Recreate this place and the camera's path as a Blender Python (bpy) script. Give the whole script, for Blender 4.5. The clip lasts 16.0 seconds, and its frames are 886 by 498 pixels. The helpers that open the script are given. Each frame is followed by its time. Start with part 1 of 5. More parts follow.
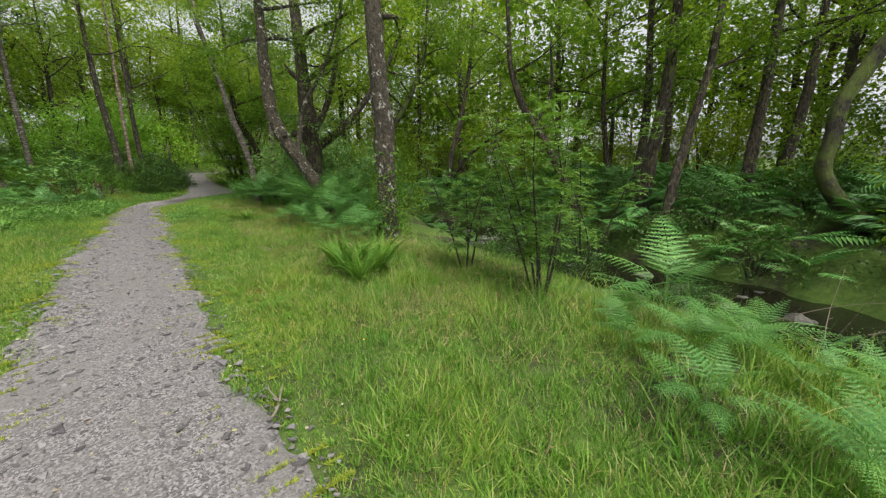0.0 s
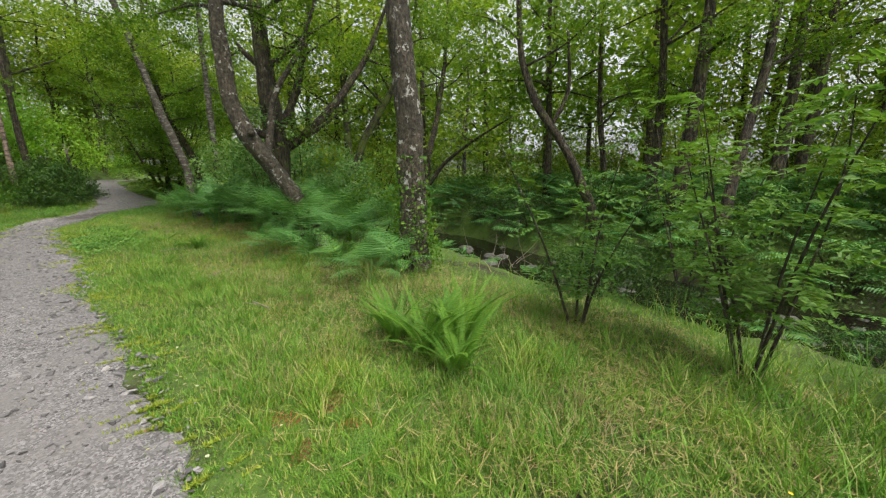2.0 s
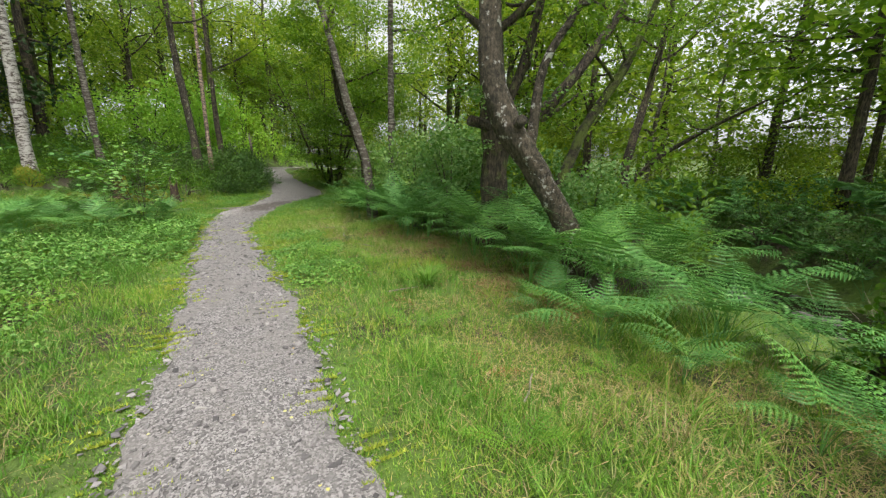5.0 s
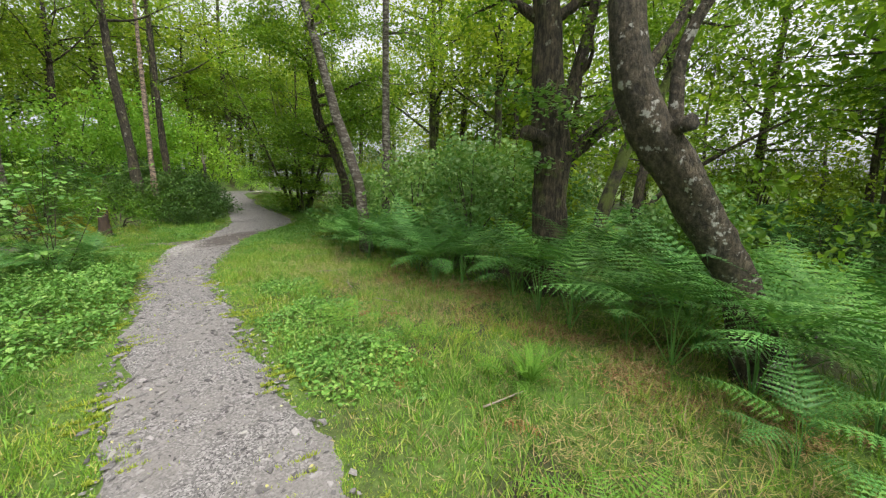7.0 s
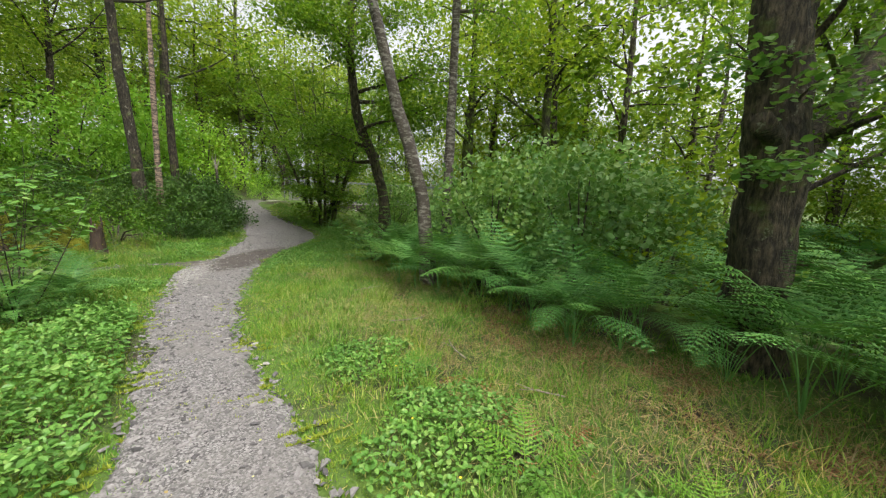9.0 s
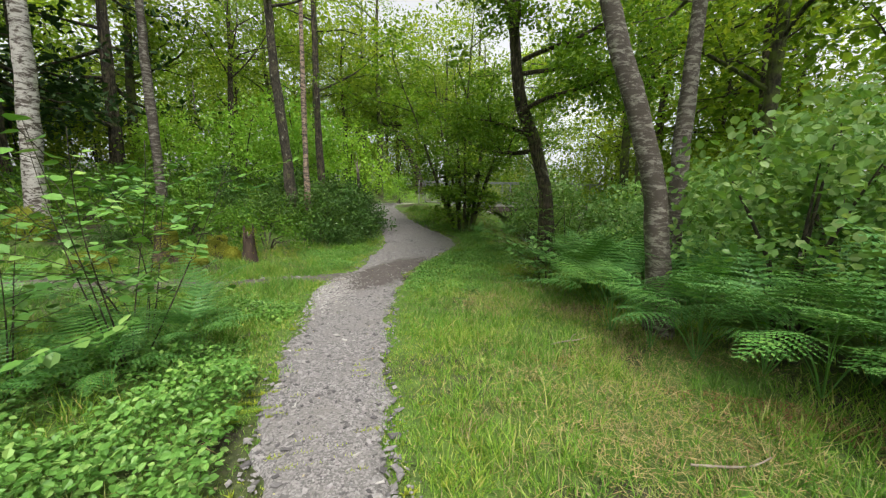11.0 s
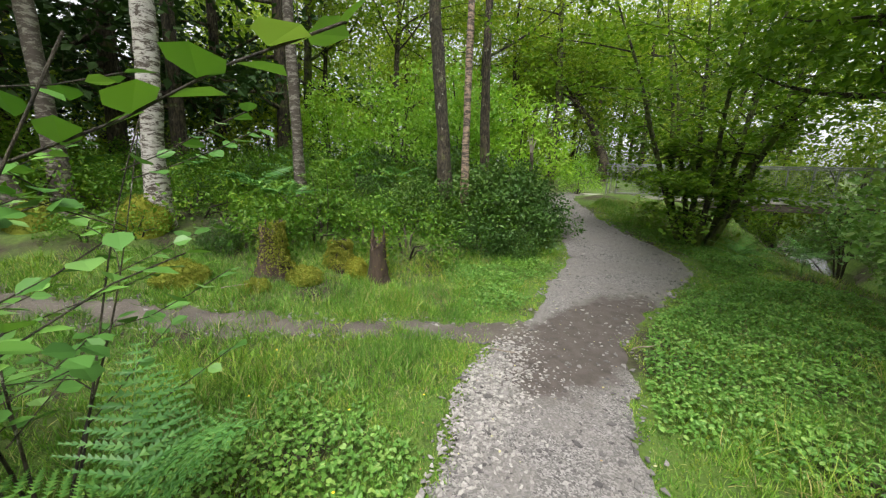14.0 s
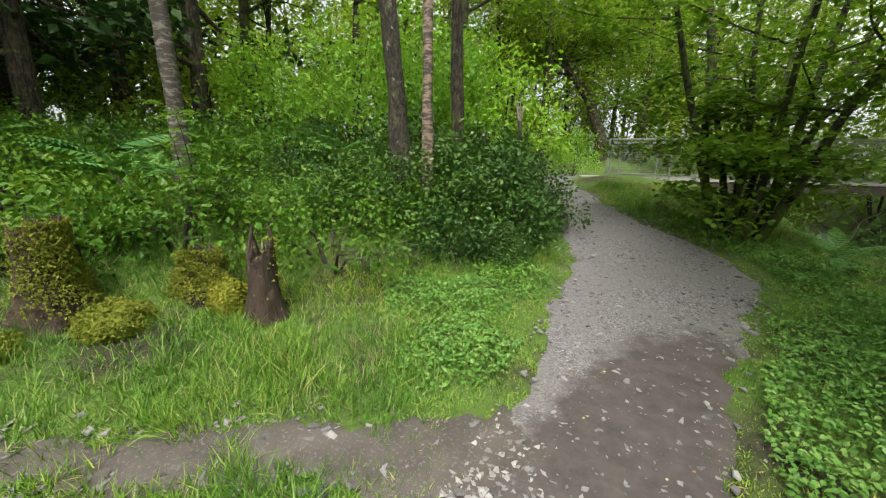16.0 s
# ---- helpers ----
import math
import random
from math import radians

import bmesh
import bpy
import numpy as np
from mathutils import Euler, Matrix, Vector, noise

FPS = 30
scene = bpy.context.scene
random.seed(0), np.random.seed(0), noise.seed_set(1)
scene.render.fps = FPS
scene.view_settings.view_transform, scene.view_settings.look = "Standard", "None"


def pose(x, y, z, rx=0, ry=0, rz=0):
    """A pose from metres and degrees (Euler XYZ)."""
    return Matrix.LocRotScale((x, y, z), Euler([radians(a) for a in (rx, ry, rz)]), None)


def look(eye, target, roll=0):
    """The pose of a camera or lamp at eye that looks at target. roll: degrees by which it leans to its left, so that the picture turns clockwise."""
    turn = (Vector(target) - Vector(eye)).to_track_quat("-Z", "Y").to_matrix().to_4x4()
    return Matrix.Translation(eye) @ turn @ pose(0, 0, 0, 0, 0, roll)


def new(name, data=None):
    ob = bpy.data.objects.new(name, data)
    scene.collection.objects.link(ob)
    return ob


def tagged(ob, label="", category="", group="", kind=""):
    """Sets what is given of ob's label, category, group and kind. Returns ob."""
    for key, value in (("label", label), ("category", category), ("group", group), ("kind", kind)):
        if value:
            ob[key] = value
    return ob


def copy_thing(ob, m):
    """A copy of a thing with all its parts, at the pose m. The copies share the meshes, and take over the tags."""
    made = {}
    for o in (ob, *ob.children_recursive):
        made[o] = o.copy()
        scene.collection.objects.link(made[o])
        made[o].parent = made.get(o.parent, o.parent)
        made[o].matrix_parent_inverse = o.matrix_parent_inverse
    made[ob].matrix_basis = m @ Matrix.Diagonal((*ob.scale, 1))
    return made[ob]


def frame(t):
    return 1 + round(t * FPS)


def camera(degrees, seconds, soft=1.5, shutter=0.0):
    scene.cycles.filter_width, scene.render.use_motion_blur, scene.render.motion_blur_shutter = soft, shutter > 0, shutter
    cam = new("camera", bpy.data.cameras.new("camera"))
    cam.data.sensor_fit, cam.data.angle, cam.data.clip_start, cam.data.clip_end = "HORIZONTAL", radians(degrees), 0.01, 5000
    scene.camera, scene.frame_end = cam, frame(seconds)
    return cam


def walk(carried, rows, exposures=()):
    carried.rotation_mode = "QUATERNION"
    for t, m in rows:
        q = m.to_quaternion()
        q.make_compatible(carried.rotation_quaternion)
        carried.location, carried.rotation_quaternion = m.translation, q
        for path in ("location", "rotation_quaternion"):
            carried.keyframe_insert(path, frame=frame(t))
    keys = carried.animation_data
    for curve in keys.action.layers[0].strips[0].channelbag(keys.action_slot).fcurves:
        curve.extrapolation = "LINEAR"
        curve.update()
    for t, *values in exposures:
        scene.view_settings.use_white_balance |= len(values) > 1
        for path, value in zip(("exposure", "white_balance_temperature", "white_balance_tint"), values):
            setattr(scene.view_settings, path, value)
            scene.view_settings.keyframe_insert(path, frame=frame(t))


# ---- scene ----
# ---- camera ----
EXPOSURE = 1.0
cam = camera(101.4, 16.0, soft=1.25)
PATH = [
    (0, (0.021, 0.007, 1.407), (0.016, 1.965, 1.002), -0.2),
    (0.5, (-0.334, 0.487, 1.419), (-0.161, 2.443, 1.04), -0.8),
    (1, (-0.696, 1.057, 1.421), (-0.428, 3.006, 1.061), -0.8),
    (1.5, (-1.109, 1.487, 1.46), (-0.811, 3.432, 1.102), -0.5),
    (2, (-1.551, 1.951, 1.514), (-1.243, 3.889, 1.131), -0.4),
    (2.5, (-1.877, 2.415, 1.565), (-1.577, 4.346, 1.141), -0.4),
    (3, (-2.333, 2.967, 1.608), (-2.084, 4.895, 1.134), -0.3),
    (3.5, (-2.706, 3.406, 1.61), (-2.545, 5.336, 1.113), 0.1),
    (4, (-3.221, 3.884, 1.684), (-3.212, 5.821, 1.186), 0.7),
    (4.5, (-3.712, 4.252, 1.773), (-3.839, 6.19, 1.295), 1.1),
    (5, (-4.26, 4.741, 1.822), (-4.506, 6.676, 1.378), 1.2),
    (5.2, (-4.469, 4.917, 1.807), (-4.744, 6.851, 1.378), 1.2),
    (7.3, (-5.962, 6.79, 1.86), (-5.937, 8.768, 1.561), 1.0),
    (7.5, (-6.135, 7.003, 1.892), (-6.079, 8.982, 1.61), 1.2),
    (8, (-6.646, 7.455, 1.906), (-6.576, 9.437, 1.643), 1.7),
    (8.5, (-6.96, 7.896, 1.867), (-6.929, 9.879, 1.609), 1.9),
    (9, (-7.399, 8.422, 1.866), (-7.438, 10.405, 1.606), 2.1),
    (9.5, (-7.751, 8.879, 1.871), (-7.871, 10.857, 1.601), 2.0),
    (10, (-8.17, 9.453, 1.835), (-8.439, 11.414, 1.55), 1.4),
    (10.2, (-8.292, 9.682, 1.812), (-8.627, 11.633, 1.528), 1.3),
    (12.3, (-9.865, 11.86, 1.881), (-10.911, 13.539, 1.582), 1.0),
    (12.5, (-10.006, 12.054, 1.858), (-11.054, 13.727, 1.541), 1.3),
    (13, (-10.362, 12.6, 1.868), (-11.439, 14.248, 1.518), 1.7),
    (13.5, (-10.735, 13.066, 1.916), (-11.921, 14.636, 1.556), 1.9),
    (14, (-11.154, 13.441, 1.949), (-12.514, 14.86, 1.577), 1.8),
    (14.5, (-11.472, 13.941, 1.901), (-12.937, 15.243, 1.502), 1.7),
    (15, (-11.806, 14.399, 1.843), (-13.276, 15.688, 1.422), 1.7),
    (15.5, (-12.094, 14.945, 1.789), (-13.501, 16.298, 1.355), 1.4),
    (16, (-12.398, 15.489, 1.749), (-13.698, 16.944, 1.31), 1.2),
]
walk(cam, [(t, look(eye, target, roll)) for t, eye, target, roll in PATH], [(0.0, EXPOSURE - .38), (4.0, EXPOSURE - .08), (8.0, EXPOSURE + .03), (12.0, EXPOSURE + .03), (16.0, EXPOSURE + .15)])

# ---- world and sun: bright overcast ----
SUN_ELEV, SUN_ROT = radians(62), radians(150)
world = bpy.data.worlds.new("overcast_sky")
world.use_nodes = True
wn, wl = world.node_tree.nodes, world.node_tree.links
sky = wn.new("ShaderNodeTexSky")
sky.sky_type, sky.sun_disc = "NISHITA", False
sky.sun_elevation, sky.sun_rotation = SUN_ELEV, SUN_ROT
sky.air_density, sky.dust_density, sky.ozone_density = 1.0, 4.0, 0.4
pale = wn.new("ShaderNodeHueSaturation")
pale.inputs["Saturation"].default_value = 0.1
wl.new(sky.outputs[0], pale.inputs["Color"])
wl.new(pale.outputs[0], wn["Background"].inputs["Color"])
wn["Background"].inputs["Strength"].default_value = 0.15
scene.world = world
sun_data = bpy.data.lights.new("sun", "SUN")
sun_data.energy, sun_data.angle, sun_data.color = 1.4, radians(20), (1.0, 0.95, 0.88)
sun = new("sun", sun_data)
sun_dir = Vector((math.sin(SUN_ROT) * math.cos(SUN_ELEV), math.cos(SUN_ROT) * math.cos(SUN_ELEV), math.sin(SUN_ELEV)))
sun.matrix_world = look(sun_dir * 60, (0, 0, 0))

rng = np.random.default_rng(7)


# ---- materials ----
def node_mat(name):
    m = bpy.data.materials.new(name)
    m.use_nodes = True
    nt = m.node_tree
    return m, nt.nodes, nt.links, nt.nodes["Principled BSDF"]


def ramp(n, l, source, stops):
    r = n.new("ShaderNodeValToRGB")
    e = r.color_ramp.elements
    while len(e) < len(stops):
        e.new(0.5)
    for el, (p, c) in zip(e, stops):
        el.position, el.color = p, (*c, 1)
    l.new(source, r.inputs[0])
    return r.outputs[0]


def noise_tex(n, l, scale, detail=4, rough=0.6, stretch=None, warp=0.0):
    tc = n.new("ShaderNodeTexCoord")
    t = n.new("ShaderNodeTexNoise")
    t.inputs["Scale"].default_value, t.inputs["Detail"].default_value = scale, detail
    t.inputs["Roughness"].default_value, t.inputs["Distortion"].default_value = rough, warp
    out = tc.outputs["Object"]
    if stretch:
        mp = n.new("ShaderNodeMapping")
        mp.inputs["Scale"].default_value = stretch
        l.new(out, mp.inputs[0])
        out = mp.outputs[0]
    l.new(out, t.inputs["Vector"])
    return t.outputs["Fac"]


def mix_col(n, l, fac, a, b, kind="MIX"):
    m = n.new("ShaderNodeMix")
    m.data_type, m.blend_type = "RGBA", kind
    for sock, v in ((m.inputs[0], fac), (m.inputs[6], a), (m.inputs[7], b)):
        if isinstance(v, (int, float)):
            sock.default_value = v
        elif isinstance(v, tuple):
            sock.default_value = (*v, 1)
        else:
            l.new(v, sock)
    return m.outputs[2]


def bump(n, l, height, strength, dist, bsdf):
    b = n.new("ShaderNodeBump")
    b.inputs["Strength"].default_value, b.inputs["Distance"].default_value = strength, dist
    l.new(height, b.inputs["Height"])
    l.new(b.outputs[0], bsdf.inputs["Normal"])


def leaf_mat(name, stops, rough=0.5, through_light=0.35, patch=0.5, patch_cols=None):
    """Leaves: colour by leaf and by patch, some light passes through."""
    m, n, l, b = node_mat(name)
    geo = n.new("ShaderNodeNewGeometry")
    col = ramp(n, l, geo.outputs["Random Per Island"], stops)
    if patch_cols:
        tc = n.new("ShaderNodeNewGeometry")
        t = n.new("ShaderNodeTexNoise")
        t.inputs["Scale"].default_value, t.inputs["Detail"].default_value = patch, 3
        l.new(tc.outputs["Position"], t.inputs["Vector"])
        tint = ramp(n, l, t.outputs["Fac"], patch_cols)
        col = mix_col(n, l, 1.0, col, tint, "MULTIPLY")
    oi = n.new("ShaderNodeObjectInfo")
    each = ramp(n, l, oi.outputs["Random"], [(0, (0.8, 0.84, 0.8)), (0.5, (1, 1, 1)), (1, (1.22, 1.12, 0.9))])
    col = mix_col(n, l, 1.0, col, each, "MULTIPLY")
    l.new(col, b.inputs["Base Color"])
    b.inputs["Roughness"].default_value = rough
    b.inputs["Specular IOR Level"].default_value = 0.25
    tr = n.new("ShaderNodeBsdfTranslucent")
    warm = mix_col(n, l, 1.0, col, (1.12, 1.12, 0.45), "MULTIPLY")
    l.new(warm, tr.inputs["Color"])
    mx = n.new("ShaderNodeMixShader")
    mx.inputs[0].default_value = through_light
    l.new(b.outputs[0], mx.inputs[1])
    l.new(tr.outputs[0], mx.inputs[2])
    l.new(mx.outputs[0], n["Material Output"].inputs["Surface"])
    return m


TUFTY = [(0.32, (0.62, 0.78, 0.7)), (0.48, (0.95, 1, 0.9)), (0.6, (1.12, 1.06, 0.9)), (0.72, (1.45, 1.2, 1.0))]
PATCHY = [(0.3, (0.72, 0.8, 0.7)), (0.55, (1, 1, 1)), (0.75, (1.15, 1.12, 0.8))]
M_GRASS = leaf_mat("grass_blades", [(0, (0.08, 0.2, 0.024)), (0.5, (0.15, 0.3, 0.04)), (0.82, (0.24, 0.37, 0.07)), (1, (0.42, 0.38, 0.19))], 0.5, 0.22, 0.8, TUFTY)
M_VERGE = leaf_mat("verge_moss", [(0, (0.22, 0.32, 0.03)), (1, (0.4, 0.44, 0.07))], 0.8, 0.2)
M_STRAW = leaf_mat("dry_grass", [(0, (0.3, 0.24, 0.12)), (0.45, (0.4, 0.33, 0.19)), (0.66, (0.26, 0.2, 0.11)), (0.8, (0.22, 0.27, 0.07)), (1, (0.17, 0.25, 0.05))], 0.7, 0.2)
M_FERN = leaf_mat("bracken_green", [(0, (0.075, 0.21, 0.055)), (0.6, (0.12, 0.29, 0.075)), (1, (0.2, 0.38, 0.105))], 0.4, 0.14, 0.6, PATCHY)
M_FERN_LIGHT = leaf_mat("fern_yellow_green", [(0, (0.11, 0.26, 0.035)), (1, (0.18, 0.34, 0.05))], 0.5, 0.35)
M_FERN_DEAD = leaf_mat("fern_dead_brown", [(0, (0.2, 0.08, 0.03)), (1, (0.34, 0.16, 0.07))], 0.8, 0.15)
M_LITTER = leaf_mat("bracken_litter", [(0, (0.1, 0.055, 0.03)), (0.5, (0.19, 0.12, 0.065)), (1, (0.34, 0.27, 0.16))], 0.85, 0.1)
M_LEAF = leaf_mat("alder_leaves", [(0, (0.1, 0.2, 0.024)), (0.6, (0.17, 0.3, 0.04)), (1, (0.27, 0.39, 0.065))], 0.42, 0.55, 0.35, PATCHY)
M_LEAF_PALE = leaf_mat("pale_alder_leaves", [(0, (0.12, 0.25, 0.07)), (0.6, (0.21, 0.37, 0.12)), (1, (0.34, 0.47, 0.22))], 0.36, 0.42, 0.8, PATCHY)
M_LEAF_DARK = leaf_mat("dark_glossy_leaves", [(0, (0.04, 0.1, 0.022)), (0.7, (0.065, 0.14, 0.03)), (1, (0.11, 0.19, 0.05))], 0.36, 0.2, 0.8, PATCHY)
M_LEAF_BRIGHT = leaf_mat("bright_hazel_leaves", [(0, (0.17, 0.36, 0.04)), (0.6, (0.24, 0.45, 0.06)), (1, (0.33, 0.53, 0.09))], 0.45, 0.45)
M_LEAF_FAR = leaf_mat("far_wood_leaves", [(0, (0.13, 0.23, 0.03)), (0.5, (0.21, 0.33, 0.045)), (1, (0.34, 0.44, 0.08))], 0.5, 0.55, 0.2, PATCHY)
M_LEAF_CONIFER = leaf_mat("conifer_needles", [(0, (0.025, 0.06, 0.02)), (1, (0.055, 0.11, 0.032))], 0.6, 0.12)
M_BILBERRY = leaf_mat("bilberry_leaves", [(0, (0.07, 0.18, 0.018)), (0.6, (0.11, 0.24, 0.026)), (1, (0.2, 0.31, 0.045))], 0.45, 0.35, 0.9, PATCHY)
M_HERB = leaf_mat("herb_leaves", [(0, (0.075, 0.19, 0.04)), (0.7, (0.13, 0.29, 0.065)), (1, (0.23, 0.38, 0.12))], 0.4, 0.18, 1.0, PATCHY)
M_ROWAN = leaf_mat("rowan_leaves", [(0, (0.09, 0.2, 0.04)), (1, (0.15, 0.28, 0.06))], 0.45, 0.4)
M_MOSS = leaf_mat("moss_tufts", [(0, (0.14, 0.17, 0.02)), (0.6, (0.21, 0.24, 0.03)), (1, (0.28, 0.27, 0.05))], 0.9, 0.15)
M_FALLEN = leaf_mat("fallen_leaves", [(0, (0.5, 0.46, 0.14)), (0.4, (0.5, 0.5, 0.32)), (0.8, (0.3, 0.17, 0.08)), (1, (0.46, 0.48, 0.16))], 0.6, 0.1)


def bark_mat(name, dark, light, lichen=None, amount=0.6, stretch=(1, 1, 0.25), moss=0.0):
    m, n, l, b = node_mat(name)
    fine = noise_tex(n, l, 26, 6, 0.7, stretch)
    coarse = noise_tex(n, l, 3.5, 4, 0.6)
    col = ramp(n, l, fine, [(0.4, dark), (0.52, tuple((a + c) / 2.4 for a, c in zip(dark, light))), (0.66, light)])
    broad = ramp(n, l, coarse, [(0.3, (0.6, 0.62, 0.6)), (0.7, (1.25, 1.2, 1.1))])
    col = mix_col(n, l, 1.0, col, broad, "MULTIPLY")
    if lichen:
        spots = ramp(n, l, noise_tex(n, l, 7, 5, 0.7), [(amount, (0, 0, 0)), (amount + 0.04, (1, 1, 1))])
        col = mix_col(n, l, spots, col, lichen)
    if moss:
        g = ramp(n, l, coarse, [(0.62 - moss, (0, 0, 0)), (0.8 - moss, (1, 1, 1))])
        col = mix_col(n, l, g, col, (0.09, 0.12, 0.02))
    l.new(col, b.inputs["Base Color"])
    b.inputs["Roughness"].default_value = 0.9
    bump(n, l, fine, 1.0, 0.06, b)
    return m


M_BARK_ALDER = bark_mat("alder_bark", (0.034, 0.029, 0.021), (0.17, 0.14, 0.105), (0.45, 0.44, 0.4), 0.585, (1, 1, 0.6))
M_BARK_DARK = bark_mat("oak_bark", (0.017, 0.014, 0.01), (0.15, 0.118, 0.084), (0.22, 0.22, 0.17), 0.62, (1, 1, 0.25), 0.06)
M_BARK_PLAIN = bark_mat("young_bark", (0.025, 0.021, 0.015), (0.13, 0.108, 0.08), (0.32, 0.32, 0.26), 0.61, (1, 1, 0.4), 0.05)
M_BARK_MOSSY = bark_mat("mossy_bark", (0.015, 0.013, 0.009), (0.1, 0.085, 0.055), None, 0.6, (1, 1, 0.4), 0.2)


def birch_mat(name, white, amount):
    m, n, l, b = node_mat(name)
    bands = noise_tex(n, l, 7, 8, 0.75, (0.9, 0.9, 2.6), 0.6)
    fine = noise_tex(n, l, 40, 4, 0.6, (1, 1, 2))
    base = ramp(n, l, fine, [(0.3, tuple(c * 0.7 for c in white)), (0.7, white)])
    mask = ramp(n, l, bands, [(amount, (1, 1, 1)), (amount + 0.07, (0, 0, 0))])
    col = mix_col(n, l, mask, base, (0.07, 0.055, 0.045))
    l.new(col, b.inputs["Base Color"])
    b.inputs["Roughness"].default_value = 0.8
    bump(n, l, bands, 0.7, 0.03, b)
    return m


M_BIRCH = birch_mat("birch_bark", (0.52, 0.49, 0.46), 0.45)
M_BIRCH_DARK = birch_mat("old_birch_bark", (0.27, 0.25, 0.21), 0.5)

# soil under the plants
M_GROUND, n, l, b = node_mat("woodland_soil")
big, small = noise_tex(n, l, 0.7, 5, 0.6), noise_tex(n, l, 14, 6, 0.7)
soil = ramp(n, l, small, [(0.3, (0.02, 0.017, 0.011)), (0.6, (0.06, 0.05, 0.028))])
green = ramp(n, l, small, [(0.3, (0.05, 0.1, 0.014)), (0.7, (0.13, 0.21, 0.032))])
cover = ramp(n, l, big, [(0.38, (0, 0, 0)), (0.52, (1, 1, 1))])
l.new(mix_col(n, l, cover, soil, green), b.inputs["Base Color"])
b.inputs["Roughness"].default_value = 0.95
bump(n, l, small, 0.8, 0.05, b)

# gravel of slate chips trodden into grey-brown dust
M_PATH, n, l, b = node_mat("gravel_path")
tc = n.new("ShaderNodeTexCoord")
vor = n.new("ShaderNodeTexVoronoi")
vor.inputs["Scale"].default_value, vor.inputs["Randomness"].default_value = 95, 1
l.new(tc.outputs["Object"], vor.inputs["Vector"])
sep = n.new("ShaderNodeSeparateColor")
l.new(vor.outputs["Color"], sep.inputs[0])
chips = ramp(n, l, sep.outputs[0], [(0, (0.062, 0.058, 0.058)), (0.5, (0.16, 0.15, 0.148)), (1, (0.34, 0.322, 0.316))])
dust = ramp(n, l, noise_tex(n, l, 60, 4, 0.7), [(0.3, (0.135, 0.124, 0.118)), (0.7, (0.23, 0.213, 0.203))])
worn = ramp(n, l, noise_tex(n, l, 1.6, 5, 0.65), [(0.42, (0, 0, 0)), (0.66, (0.85, 0.85, 0.85))])
gravel_col = mix_col(n, l, worn, chips, dust)
dist = n.new("ShaderNodeVectorMath")
dist.operation = "DISTANCE"
sq = n.new("ShaderNodeMapping")
sq.inputs["Rotation"].default_value, sq.inputs["Scale"].default_value = (0, 0, radians(-14)), (1.6, .55, 0)
l.new(tc.outputs["Object"], sq.inputs[0])
l.new(sq.outputs[0], dist.inputs[0])
fork = Vector((-12.65, 17.7, 0))
dist.inputs[1].default_value = Matrix.Rotation(radians(-14), 3, "Z") @ Vector((fork.x * 1.6, fork.y * .55, 0))
ragged = n.new("ShaderNodeMath")
ragged.operation = "ADD"
l.new(dist.outputs["Value"], ragged.inputs[0])
l.new(noise_tex(n, l, 4, 6, 0.7), ragged.inputs[1])
half = n.new("ShaderNodeMath")
half.operation = "MULTIPLY"
half.inputs[1].default_value = .6
l.new(ragged.outputs[0], half.inputs[0])
damp = ramp(n, l, half.outputs[0], [(0.82, (1, 1, 1)), (1.0, (0, 0, 0))])
earth_col = ramp(n, l, noise_tex(n, l, 6, 6, 0.7), [(0.3, (0.052, 0.043, 0.039)), (0.7, (0.108, 0.091, 0.082))])
l.new(mix_col(n, l, damp, gravel_col, earth_col), b.inputs["Base Color"])
b.inputs["Roughness"].default_value = 0.9
bump(n, l, sep.outputs[1], 0.5, 0.008, b)

# damp trodden earth at the fork
M_EARTH, n, l, b = node_mat("dark_earth")
e1, e2 = noise_tex(n, l, 3, 6, 0.65), noise_tex(n, l, 45, 4, 0.7)
earth = ramp(n, l, e1, [(0.3, (0.055, 0.046, 0.039)), (0.7, (0.12, 0.103, 0.088))])
l.new(mix_col(n, l, ramp(n, l, e2, [(0.55, (0, 0, 0)), (0.75, (1, 1, 1))]), earth, (0.24, 0.215, 0.19)), b.inputs["Base Color"])
b.inputs["Roughness"].default_value = 0.85
bump(n, l, e2, 0.5, 0.01, b)


def stone_mat(name, lo, hi):
    m, n, l, b = node_mat(name)
    oi, geo = n.new("ShaderNodeObjectInfo"), n.new("ShaderNodeNewGeometry")
    add = n.new("ShaderNodeMath")
    add.operation = "ADD"
    l.new(oi.outputs["Random"], add.inputs[0])
    l.new(geo.outputs["Random Per Island"], add.inputs[1])
    fr = n.new("ShaderNodeMath")
    fr.operation = "FRACT"
    l.new(add.outputs[0], fr.inputs[0])
    col = ramp(n, l, fr.outputs[0], [(0, lo), (1, hi)])
    sp = ramp(n, l, noise_tex(n, l, 60, 4), [(0.35, (0.75, 0.73, 0.72)), (0.7, (1.1, 1.1, 1.1))])
    l.new(mix_col(n, l, 1.0, col, sp, "MULTIPLY"), b.inputs["Base Color"])
    b.inputs["Roughness"].default_value = 0.8
    return m


M_STONE = stone_mat("slate_chips", (0.065, 0.061, 0.063), (0.33, 0.312, 0.308))
M_STONE_PALE = stone_mat("pale_chippings", (0.17, 0.163, 0.158), (0.44, 0.42, 0.4))

M_WATER, n, l, b = node_mat("stream_water")
b.inputs["Base Color"].default_value = (0.012, 0.01, 0.007, 1)
b.inputs["Roughness"].default_value = 0.06
bump(n, l, noise_tex(n, l, 9, 3), 0.25, 0.02, b)

